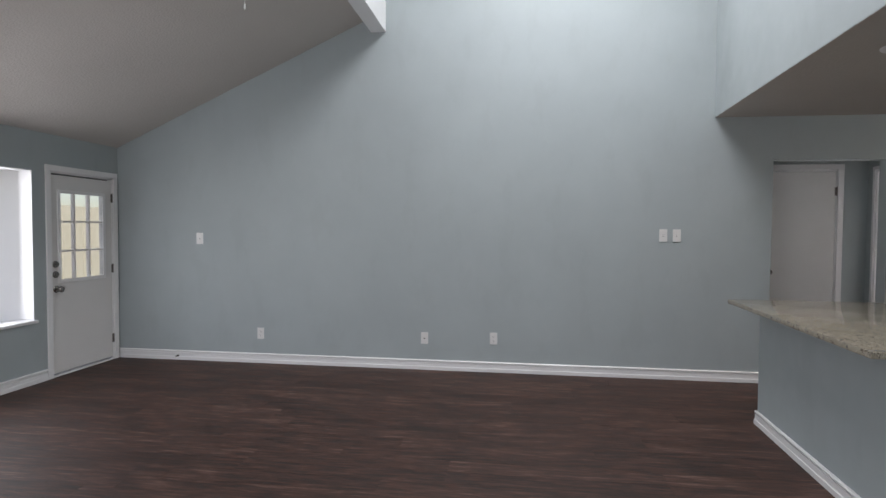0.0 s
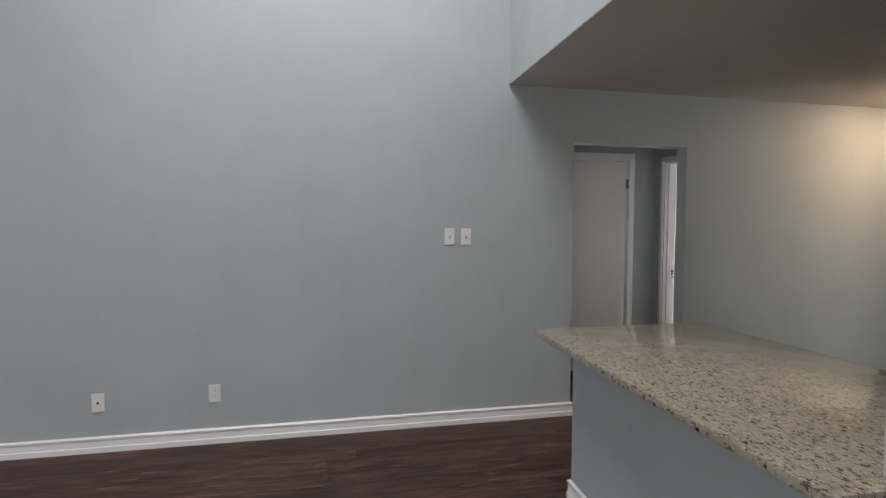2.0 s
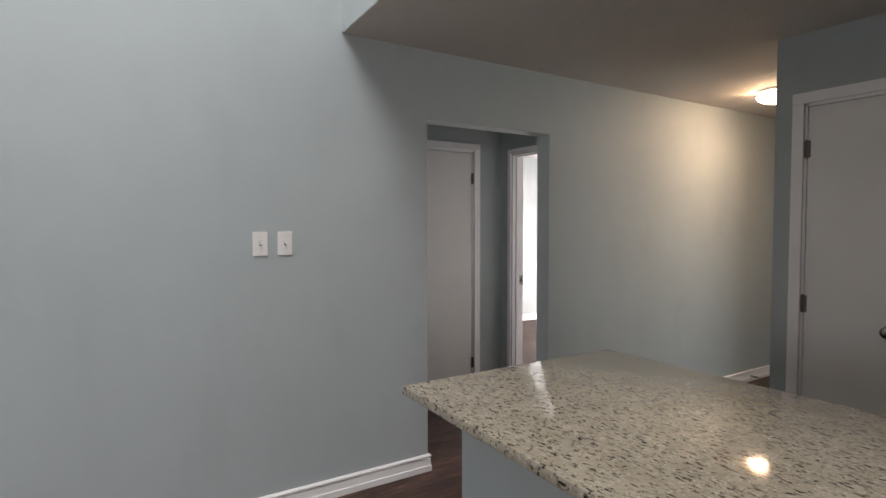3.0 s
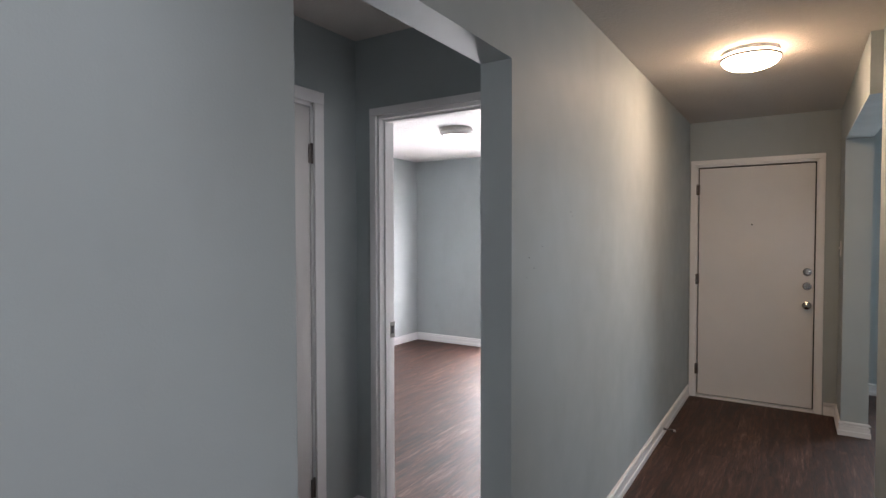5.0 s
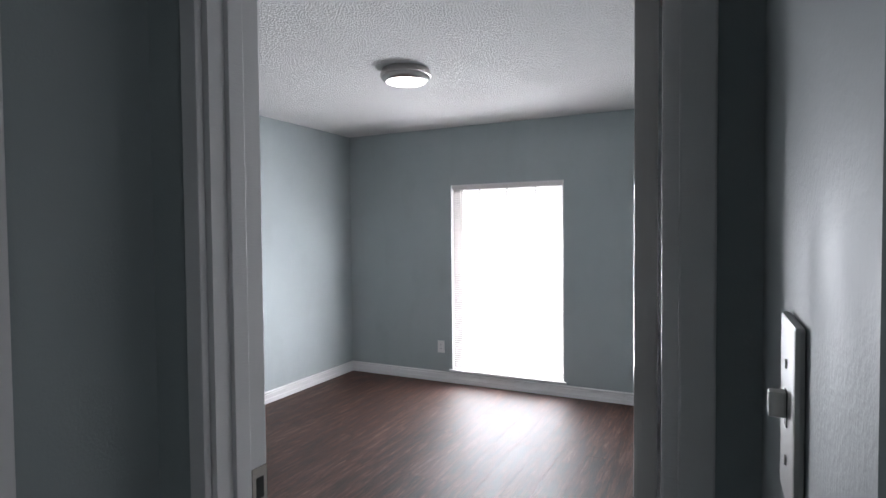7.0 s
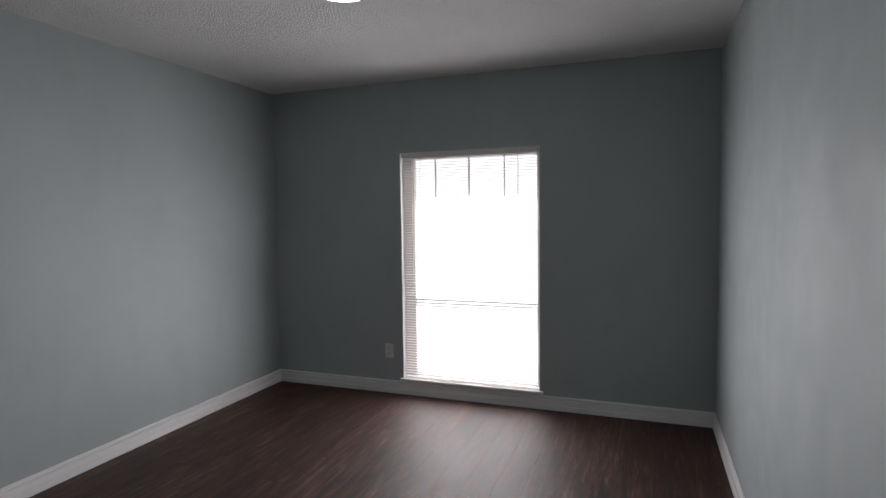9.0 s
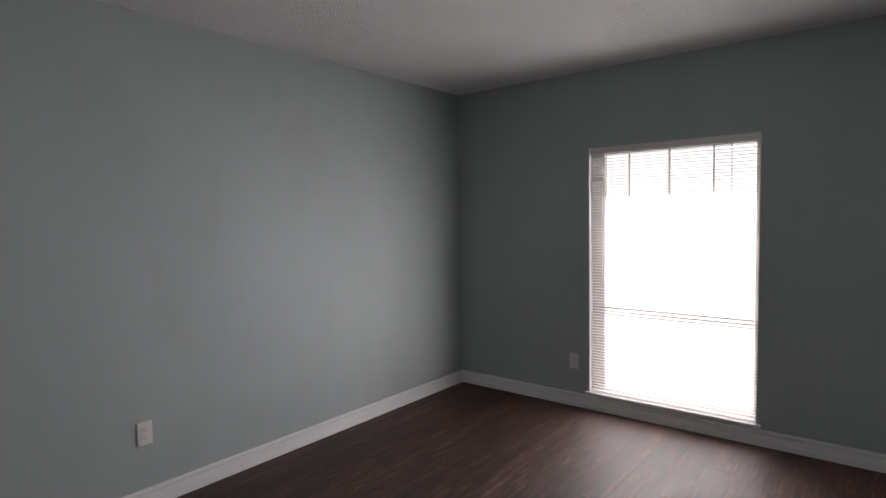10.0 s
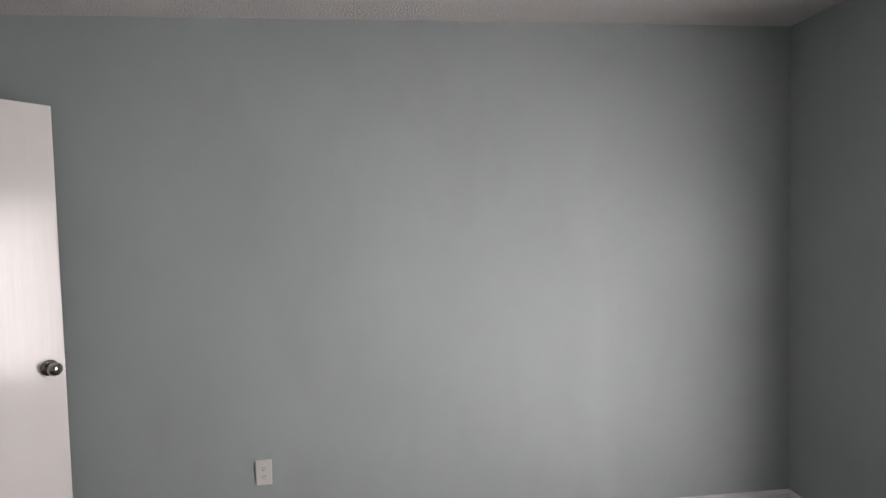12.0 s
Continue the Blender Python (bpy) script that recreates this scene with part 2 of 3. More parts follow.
def lathe(bm, profile, segs=28, m=None):
    """Turn a profile of (radius, height) round the z axis; m moves it into place."""
    m = m or Matrix()
    rings = []
    for r, h in profile:
        if r < 1e-6:
            rings.append([bm.verts.new(m @ Vector((0, 0, h)))])
        else:
            rings.append([bm.verts.new(m @ Vector((r * math.cos(2 * math.pi * k / segs), r * math.sin(2 * math.pi * k / segs), h))) for k in range(segs)])
    for a, b in zip(rings, rings[1:]):
        for k in range(segs):
            j = (k + 1) % segs
            if len(a) == 1:
                bm.faces.new((a[0], b[k], b[j]))
            elif len(b) == 1:
                bm.faces.new((a[k], a[j], b[0]))
            else:
                bm.faces.new((a[k], a[j], b[j], b[k]))
    return bm


def finish(name, bm, material, smooth=False):
    bmesh.ops.recalc_face_normals(bm, faces=bm.faces)
    me = bpy.data.meshes.new(name)
    bm.to_mesh(me)
    bm.free()
    me.materials.append(material)
    if smooth:
        for p in me.polygons:
            p.use_smooth = True
        me.set_sharp_from_angle(angle=radians(40))
    return me


def part(name, bm, material, parent=None, label="", smooth=False):
    ob = new(name, finish(name, bm, material, smooth))
    if parent is not None:
        ob.parent = parent
    return tagged(ob, label) if label else ob


def thing(name, m, label, category, group="", kind=""):
    ob = new(name)
    ob.empty_display_size = 0.1
    ob.matrix_world = m
    return tagged(ob, label, category, group, kind)


def solid(name, bm, material, label, category, kind="structure", smooth=False):
    return tagged(part(name, bm, material, None, "", smooth), label, category, "", kind)


def wall(name, axis, a0, a1, u0, u1, z0, z1, holes=(), label="pale grey-blue painted drywall wall", material=None, skew=None):
    """A wall slab with openings cut through: thickness a0..a1 along axis, length u0..u1."""
    us = sorted({u0, u1, *(h[0] for h in holes), *(h[1] for h in holes)})
    zs = sorted({z0, z1, *(h[2] for h in holes), *(h[3] for h in holes)})
    us, zs = [u for u in us if u0 <= u <= u1], [z for z in zs if z0 <= z <= z1]

    def full(i, j):
        if not (0 <= i < len(us) - 1 and 0 <= j < len(zs) - 1):
            return False
        u, z = (us[i] + us[i + 1]) / 2, (zs[j] + zs[j + 1]) / 2
        return not any(h[0] < u < h[1] and h[2] < z < h[3] for h in holes)

    bm = bmesh.new()
    cache = {}

    def vert(a, u, z):
        key = (a, u, z)
        if key not in cache:
            slant = SKEW * (u - skew) if skew is not None else 0.0
            cache[key] = bm.verts.new((u, a, z) if axis == "y" else (a + slant, u, z))
        return cache[key]

    for i in range(len(us) - 1):
        for j in range(len(zs) - 1):
            if not full(i, j):
                continue
            p, q, r, s = us[i], us[i + 1], zs[j], zs[j + 1]
            for a in (a0, a1):
                bm.faces.new([vert(a, *w) for w in ((p, r), (q, r), (q, s), (p, s))])
            for di, dj, (w0, w1) in ((-1, 0, ((p, r), (p, s))), (1, 0, ((q, r), (q, s))), (0, -1, ((p, r), (q, r))), (0, 1, ((p, s), (q, s)))):
                if not full(i + di, j + dj):
                    bm.faces.new([vert(a0, *w0), vert(a0, *w1), vert(a1, *w1), vert(a1, *w0)])
    return solid(name, bm, material or WALL, label, "wall")


# ---- the large structure ----
Z = 2.435            # flat ceiling height
XW, XE, YS = -6.505, 5.499, -7.6
XB, XBI = 1.42, 1.535  # bedroom west wall, nook side and bedroom side
YB0, YB1 = 0.205, 3.596
XF = 4.62            # front door wall
YH = -1.095          # hall's south wall
YPN = -1.145         # pantry's hall side
XP = 1.535            # pantry front
XS = -0.511          # soffit face
XH = -0.56           # half wall and bar end face
DROP = 5.0
SKEW = 0.045         # the bar and the soffit stand a little out of square


def bar_x(y):
    return XH + SKEW * (y + 1.17)



def vault(x):
    return 2.23 + 0.4495 * (x - XW)


north = wall("wall_north", "y", 0, 0.118, XW - 0.15, XF, 0, DROP, [(0, 0.949, -1, 2.04)])
wall("wall_west", "x", XW - 0.15, XW, YS, 0, 0, vault(XW) + 0.02, [(-0.870, -0.075, -1, 1.90), (-3.1, -1.05, 0.545, 1.886)])
# the opening in the unseen south wall is added for its fill lamp
wall("wall_south", "y", YS - 0.15, YS, XW - 0.15, XE + 0.15, 0, DROP, [(-5.2, -2.6, 0.35, 2.45)])
wall("wall_soffit", "x", XS, XS + 0.12, YS, 0, Z, DROP, skew=0.0)
wall("wall_bar_end", "x", XH, XH + 0.12, YS, -2.838, 0, Z - 0.004, skew=-1.17)
wall("wall_front", "x", XF, XF + 0.15, YH - 0.16, 0.118, 0, Z, [(-0.960, -0.049, -1, 2.055)])
wall("wall_hall_south", "y", YH - 0.16, YH, 2.65, XF, 0, Z, [(2.65, 4.16, -1, 2.13)])
wall("wall_pantry_north", "y", YH - 0.16, YPN, XP, 2.65, 0, Z)
wall("wall_pantry", "x", XP, XP + 0.12, -4.6, YH - 0.16, 0, Z, [(-1.775, -1.288, -1, 2.07)])
wall("wall_dining_west", "x", 2.53, 2.65, -5.0, YH - 0.16, 0, Z)
wall("wall_dining_south", "y", -5.12, -5.0, XP, XE, 0, Z)
wall("wall_kitchen_south", "y", -4.72, -4.6, XH + 0.12, XP, 0, Z)
wall("wall_dining_east", "x", XE, XE + 0.15, YS, YH - 0.16, 0, Z, [(-3.8, -2.2, 0.5, 2.1)])
wall("wall_dining_north", "y", YH - 0.16, YH, XF + 0.15, XE + 0.15, 0, Z)
wall("wall_nook_north", "y", 1.10, 1.22, -0.52, XB, 0, Z, [(0.355, 1.125, -1, 2.066)])
wall("wall_nook_west", "x", -0.52, -0.40, 0.118, 1.10, 0, Z)
wall("wall_bedroom_west", "x", XB, XBI, 0.118, YB1, 0, Z, [(0.195, 0.965, -1, 2.045), (2.10, 2.93, -1, 2.045)])
wall("wall_bedroom_south", "y", 0.12, YB0, XBI, XE, 0, Z)
wall("wall_bedroom_north", "y", YB1, YB1 + 0.12, XB, XE + 0.15, 0, Z)
wall("wall_bedroom_east", "x", XE, XE + 0.105, 0.12, YB1, 0, Z, [(1.352, 2.434, 0.123, 1.89)])
wall("wall_closet", "x", 0.58, 0.7, 1.22, YB1 + 0.12, 0, Z)

# half wall under the bar top and its kitchen side
bm = bmesh.new()
box(bm, (XH, -2.838, 0), (XH + 0.12, -1.17, 0.862))
box(bm, (XH + 0.122, -2.838, 0), (0.22, -1.17, 0.862))
for v in bm.verts:
    if v.co.x < 0.1:
        v.co.x += SKEW * (v.co.y + 1.17)
solid("wall_half", bm, WALL, "pale grey-blue painted half wall carrying the granite bar", "half wall")

bm = bmesh.new()
box(bm, (XS + 0.003, YS, Z - 0.003), (XE + 0.15, -0.0, Z + 0.1))
for v in bm.verts:
    if v.co.x < 0 and v.co.y < -1:
        v.co.x += SKEW * v.co.y
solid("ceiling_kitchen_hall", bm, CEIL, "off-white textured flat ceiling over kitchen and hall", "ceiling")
bm = bmesh.new()
box(bm, (XB, 0.118, Z), (XE + 0.15, YB1 + 0.12, Z + 0.1))
solid("ceiling_bedroom", bm, POPCORN, "white popcorn textured bedroom ceiling", "ceiling")
bm = bmesh.new()
box(bm, (-0.52, 0.118, Z), (XB, YB1 + 0.12, Z + 0.1))
solid("ceiling_nook", bm, CEIL, "off-white textured ceiling of the hallway nook", "ceiling")
# the low slope rises to the beam; above it an unseen higher flat ceiling, opened for the added lamp
BX0, BX1 = -3.743, -3.594
bm = bmesh.new()
vs = [bm.verts.new((x, y, vault(x) + dz)) for x in (XW - 0.15, BX0) for y in (YS, 0) for dz in (0, 0.12)]
for q in ((0, 1, 3, 2), (4, 6, 7, 5), (0, 4, 5, 1), (2, 3, 7, 6), (0, 2, 6, 4), (1, 5, 7, 3)):
    bm.faces.new([vs[i] for i in q])
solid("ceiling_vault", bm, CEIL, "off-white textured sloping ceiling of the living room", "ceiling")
bm = bmesh.new()
for lo, hi in (((BX1, YS), (-2.7, 0)), ((-1.2, YS), (XS, 0)), ((-2.7, YS), (-1.2, -2.7)), ((-2.7, -0.7), (-1.2, 0))):
    box(bm, (*lo, 4.72), (*hi, 4.84))
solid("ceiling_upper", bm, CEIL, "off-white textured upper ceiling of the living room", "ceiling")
bm = bmesh.new()
box(bm, (BX0, YS, 3.325), (BX1, 0, 3.62), 0.004)
solid("ceiling_beam", bm, TRIM, "white painted boxed beam under the sloping ceiling", "ceiling beam")
wall("wall_clerestory", "x", BX0, BX1, YS, 0, 3.62, DROP)

# roof over everything, with eaves past the outer walls
bm = bmesh.new()
box(bm, (XW - 0.6, YS - 0.6, DROP), (XE + 0.75, YB1 + 0.7, DROP + 0.15))
solid("roof", bm, STUCCO, "plain flat roof slab over the house", "roof")
# unseen slab added to keep direct sun out of the street-side windows
bm = bmesh.new()
box(bm, (XE + 0.15, YS, Z + 0.1), (XE + 1.75, YB1 + 0.7, Z + 0.22))
solid("eave", bm, STUCCO, "plain unseen eave added to shade the street-side windows", "eave")
wall("wall_upper_east", "x", XE, XE + 0.15, YS, YB1 + 0.12, Z + 0.1, DROP, (), "plain outer gable wall above the rooms", STUCCO)
wall("wall_upper_north", "y", YB1, YB1 + 0.12, XB, XE, Z + 0.1, DROP, (), "plain outer wall above the rooms", STUCCO)

bm = bmesh.new()
box(bm, (-400, -400, -0.3), (400, 400, -0.16))
solid("ground", bm, GRASS, "short green lawn round the house", "ground")

# box bay of the living room window
bm = bmesh.new()
BW = XW - 0.65
for lo, hi in (((BW, -1.05, 0.47), (XW - 0.15, -0.97, 1.97)), ((BW, -3.18, 0.47), (XW - 0.15, -3.10, 1.97)), ((BW, -3.10, 1.886), (XW - 0.15, -1.05, 1.97)), ((BW, -3.10, 0.47), (XW - 0.15, -1.05, 0.545))):
    box(bm, lo, hi)
bay = solid("window_bay", bm, TRIM, "white painted box bay of the living room window", "window")
bm = bmesh.new()
box(bm, (XW - 0.15, -3.10, 0.540), (XW + 0.03, -1.035, 0.565), 0.004)
part("window_sill", bm, TRIM, bay)
bm = bmesh.new()
for lo, hi in (((-1.058, 0.566), (-1.0503, 1.878)), ((-3.0997, 0.566), (-3.092, 1.878)), ((-3.0997, 1.878), (-1.0503, 1.8857))):
    box(bm, (XW - 0.1497, *lo), (XW + 0.003, *hi), 0.001)
part("reveal_lining", bm, TRIM, bay)
bm = bmesh.new()
for y0, y1, z0, z1 in ((-3.1, -3.05, 0.545, 1.886), (-1.10, -1.05, 0.545, 1.886), (-3.05, -1.10, 0.545, 0.60), (-3.05, -1.10, 1.836, 1.886), (-2.10, -2.04, 0.60, 1.836)):
    box(bm, (BW + 0.02, y0, z0), (BW + 0.06, y1, z1))
part("window_frame", bm, SASH, bay)


# ---- baseboards ----
PROFILE = [(0, 0), (0.017, 0), (0.0175, 0.033), (0.0125, 0.037), (0.0125, 0.0735), (0.003, 0.075), (0.003, 0.083), (0.0155, 0.0845), (0.0165, 0.091), (0.011, 0.097), (0.005, 0.0995), (0, 0.1)]


def baseboard(p, q, n, ends=(0.0, 0.0)):
    """Moulded skirting from p to q at the foot of a wall whose room side faces n; ends lengthen it round outer corners."""
    p, q, n = Vector((*p, 0)), Vector((*q, 0)), Vector((*n, 0))
    d = (q - p).normalized()
    bm = bmesh.new()
    rows = []
    for base, s, e in ((p, -1, ends[0]), (q, 1, ends[1])):
        rows.append([bm.verts.new(base + n * (t + 0.0005) + d * s * e * t + Vector((0, 0, h))) for t, h in PROFILE])
    for k in range(len(PROFILE) - 1):
        bm.faces.new((rows[0][k], rows[0][k + 1], rows[1][k + 1], rows[1][k]))
    for r in rows:
        bm.faces.new(r)
    return solid("baseboard", bm, TRIM, "white moulded baseboard along the wall foot", "baseboard")


baseboard((XW, 0), (0, 0), (0, -1), (-1, 1))
baseboard((0, 0), (0, 0.118), (1, 0), (1, 1))
baseboard((0.949, 0), (XF, 0), (0, -1), (1, -1))
baseboard((0.949, 0.118), (0.949, 0), (-1, 0), (1, 1))
baseboard((XW, -0.93), (XW, YS), (1, 0))
baseboard((XH, -1.17), (bar_x(-2.84), -2.84), (-0.999, 0.045), (1, 0))
baseboard((bar_x(-2.84), -2.84), (bar_x(YS), YS), (-0.999, 0.045))
baseboard((0.22, -1.17), (XH, -1.17), (0, 1), (0, 1))
baseboard((XF, -1.008), (XF, YH), (-1, 0), (0, -1))
baseboard((XF, YH), (4.16, YH), (0, 1), (-1, 1))
baseboard((4.16, YH), (4.16, YH - 0.16), (-1, 0), (1, 1))
baseboard((2.65, YPN), (XP, YPN), (0, 1), (0, 1))
baseboard((XP, YPN), (XP, -1.236), (-1, 0), (1, 0))
baseboard((XE, YH - 0.16), (XE, -5.0), (-1, 0))
baseboard((1.18, 1.10), (XB, 1.10), (0, -1), (0, -1))
baseboard((XB, 1.10), (XB, 0.995), (-1, 0), (-1, 0))
baseboard((XBI, YB1), (XE, YB1), (0, -1), (-1, -1))
baseboard((XE, YB1), (XE, YB0), (-1, 0), (-1, -1))
baseboard((XE, YB0), (XBI, YB0), (0, 1), (-1, 0))
baseboard((XBI, 2.99), (XBI, YB1), (1, 0), (0, -1))
baseboard((XBI, 1.01), (XBI, 2.04), (1, 0))


# ---- doors ----
def knob(parent, m, name="door_knob", mat=None):
    bm = bmesh.new()
    lathe(bm, [(0.0, 0.0), (0.033, 0.0), (0.033, 0.004), (0.028, 0.009), (0.013, 0.011), (0.011, 0.030), (0.018, 0.036), (0.027, 0.046), (0.0285, 0.056), (0.024, 0.066), (0.013, 0.071), (0.0, 0.072)], 28, m)
    return part(name, bm, mat or NICKEL, parent, "satin nickel round door knob", True)


def deadbolt(parent, m):
    bm = bmesh.new()
    lathe(bm, [(0.0, 0.0), (0.032, 0.0), (0.032, 0.008), (0.027, 0.014), (0.020, 0.015), (0.019, 0.019), (0.0, 0.019)], 28, m)
    lo, hi = Vector((-0.005, -0.016, 0.019)), Vector((0.005, 0.016, 0.030))
    lever = bmesh.new()
    box(lever, lo, hi, 0.002)
    bmesh.ops.transform(lever, matrix=m, verts=lever.verts)
    bolt = part("deadbolt", bm, NICKEL, parent, "satin nickel round deadbolt", True)
    part("thumb_turn", lever, NICKEL, bolt)
    return bolt


def hinge(parent, x, y, z, axis):
    """Butt hinge: two leaves on the face and a knuckle with its pin."""
    bm = bmesh.new()
    lathe(bm, [(0.0, -0.046), (0.0055, -0.046), (0.0065, -0.044), (0.0065, 0.044), (0.0055, 0.046), (0.004, 0.049), (0.0, 0.05)], 12, pose(x, y, z))
    d = 0.019
    if axis == "y":
        box(bm, (x - 0.002, y - d, z - 0.044), (x + 0.002, y + d, z + 0.044))
    else:
        box(bm, (x - d, y - 0.002, z - 0.044), (x + d, y + 0.002, z + 0.044))
    return part("hinge", bm, BRONZE, parent, "", True)


def frame_boards(parent, axis, face, depth_to, u0, u1, top, out, width=0.057, both=True):
    """Jamb lining through the wall and flat casing boards on its faces. out: -1 or 1, the side of `face`."""
    def put(bm, a0, a1, p, q, z0, z1, bevel=0.003):
        lo, hi = ((p, min(a0, a1), z0), (q, max(a0, a1), z1)) if axis == "y" else ((min(a0, a1), p, z0), (max(a0, a1), q, z1))
        box(bm, lo, hi, bevel)
    bm = bmesh.new()
    inner = 0.002
    put(bm, face, depth_to, u0 - 0.004, u0 + 0.018, 0, top, 0)
    put(bm, face, depth_to, u1 - 0.018, u1 + 0.004, 0, top, 0)
    put(bm, face, depth_to, u0 - 0.004, u1 + 0.004, top - 0.018, top + 0.004, 0)
    part("jamb", bm, TRIM, parent)
    sides = [(face, out)] + ([(depth_to, -out)] if both else [])
    for f, o in sides:
        bm = bmesh.new()
        put(bm, f + o * 0.001, f + o * 0.016, u0 - width + inner, u0 + 0.006, 0, top - 0.002)
        put(bm, f + o * 0.001, f + o * 0.016, u1 - 0.006, u1 + width - inner, 0, top - 0.002)
        put(bm, f + o * 0.001, f + o * 0.018, u0 - width + inner, u1 + width - inner, top - 0.002, top + width)
        part("casing", bm, TRIM, parent)


# front door
front = thing("door_1", pose(0, 0, 0), "closed flat off-white front door with three locks", "door", "", "structure")
frame_boards(front, "x", XF, XF + 0.15, -0.960, -0.049, 2.055, -1, 0.04, False)
bm = bmesh.new()
box(bm, (XF + 0.022, -0.932, 0.026), (XF + 0.05, -0.077, 2.025), 0.003)
leaf = part("leaf", bm, DOOR, front)
for z in (1.141, 1.026):
    deadbolt(leaf, pose(XF + 0.022, -0.887, z, 0, -90, 0))
knob(leaf, pose(XF + 0.022, -0.887, 0.868, 0, -90, 0))
for z in (1.84, 1.05, 0.25):
    hinge(leaf, XF - 0.001, -0.066, z, "y")
bm = bmesh.new()
lathe(bm, [(0.0, 0.0), (0.008, 0.0), (0.008, 0.003), (0.005, 0.004), (0.004, 0.002), (0.0, 0.002)], 16, pose(XF + 0.022, -0.489, 1.531, 0, -90, 0))
part("peephole", bm, NICKEL, leaf, "small brass peephole", True)
bm = bmesh.new()
box(bm, (XF - 0.012, -0.95, 0.0), (XF + 0.06, -0.07, 0.014), 0.004)
part("threshold", bm, TRIM, front, "white metal threshold")

bm = bmesh.new()
box(bm, (XF + 0.052, -0.9425, 0.03), (XF + 0.085, -0.915, 2.03))
box(bm, (XF + 0.052, -0.094, 0.03), (XF + 0.085, -0.0665, 2.03))
box(bm, (XF + 0.052, -0.9425, 2.015), (XF + 0.085, -0.0665, 2.037))
box(bm, (XF + 0.0605, -0.9425, 0.0), (XF + 0.12, -0.0665, 0.03))
part("weather_strip", bm, DARK, front)

# closet door of the nook
closet = thing("door_2", pose(0, 0, 0), "closed flat white closet door in the nook", "door", "", "structure")
frame_boards(closet, "y", 1.10, 1.22, 0.355, 1.125, 2.066, -1, 0.055, False)
bm = bmesh.new()
box(bm, (0.375, 1.104, 0.012), (1.105, 1.138, 2.045), 0.003)
leaf = part("leaf", bm, DOOR, closet)
for z in (1.83, 0.26):
    hinge(leaf, 1.112, 1.098, z, "x")
knob(leaf, pose(0.44, 1.104, 0.95, 90, 0, 0))

# bedroom door, standing open
bed = thing("door_3", pose(0, 0, 0), "flat white bedroom door standing open into the room", "door", "", "structure")
frame_boards(bed, "x", XB, XBI, 0.195, 0.965, 2.045, -1, 0.034)
for u0, u1 in ((0.213, 0.223), (0.937, 0.947)):
    bm = bmesh.new()
    box(bm, (XB + 0.035, u0, 0), (XB + 0.07, u1, 2.027), 0.002)
    part("door_stop_strip", bm, TRIM, bed)
bm = bmesh.new()
box(bm, (XB + 0.035, 0.223, 2.017), (XB + 0.07, 0.937, 2.027), 0.002)
part("door_stop_strip", bm, TRIM, bed)
bm = bmesh.new()
box(bm, (XBI - 0.036, 0.9445, 0.923), (XBI + 0.002, 0.9475, 1.003), 0.001)
strike = part("strike_plate", bm, NICKEL, bed, "small metal strike plate in the jamb", False)
bm = bmesh.new()
box(bm, (XBI - 0.026, 0.9435, 0.943), (XBI - 0.008, 0.9455, 0.983))
part("latch_hole", bm, DARK, strike)
turn = pose(XBI + 0.030, 0.234, 0, 0, 0, -0.2)
bm = bmesh.new()
box(bm, (0, 0.003, 0.012), (0.725, 0.035, 2.022), 0.002)
bmesh.ops.transform(bm, matrix=turn, verts=bm.verts)
leaf = part("leaf", bm, DOOR, bed)
knob(leaf, turn @ pose(0.655, 0.035, 0.93, -90, 0, 0))
knob(leaf, turn @ pose(0.655, 0.003, 0.93, 90, 0, 0) @ Matrix.Diagonal((1, 1, 0.38, 1)))
for z in (1.80, 1.02, 0.25):
    hinge(leaf, XBI + 0.021, 0.228, z, "x")

# closet door of the bedroom, standing open against the far wall
robe = thing("door_4", pose(0, 0, 0), "flat white closet door standing open near the corner", "door", "", "structure")
frame_boards(robe, "x", XBI, XB, 2.10, 2.93, 2.045, 1, 0.057, False)
turn = pose(XBI + 0.03, 2.91, 0, 0, 0, 50)
bm = bmesh.new()
box(bm, (0, -0.035, 0.012), (0.805, 0.0, 2.033), 0.003)
bmesh.ops.transform(bm, matrix=turn, verts=bm.verts)
leaf = part("leaf", bm, DOOR, robe)
knob(leaf, turn @ pose(0.745, -0.035, 0.945, 90, 0, 0))
knob(leaf, turn @ pose(0.745, 0.0, 0.945, -90, 0, 0))
bm = bmesh.new()
box(bm, (0.804, -0.030, 0.915), (0.8065, -0.005, 0.975))
bmesh.ops.transform(bm, matrix=turn, verts=bm.verts)
part("latch_plate", bm, NICKEL, leaf)

# pantry door
pantry = thing("door_5", pose(0, 0, 0), "closed narrow flat white pantry door", "door", "", "structure")
frame_boards(pantry, "x", XP, XP + 0.12, -1.775, -1.288, 2.07, -1, 0.054, False)
bm = bmesh.new()
box(bm, (XP + 0.004, -1.755, 0.012), (XP + 0.038, -1.308, 2.05), 0.003)
leaf = part("leaf", bm, DOOR, pantry)
for z in (1.83, 1.02, 0.25):
    hinge(leaf, XP - 0.001, -1.303, z, "y")
knob(leaf, pose(XP + 0.004, -1.69, 0.93, 0, -90, 0))

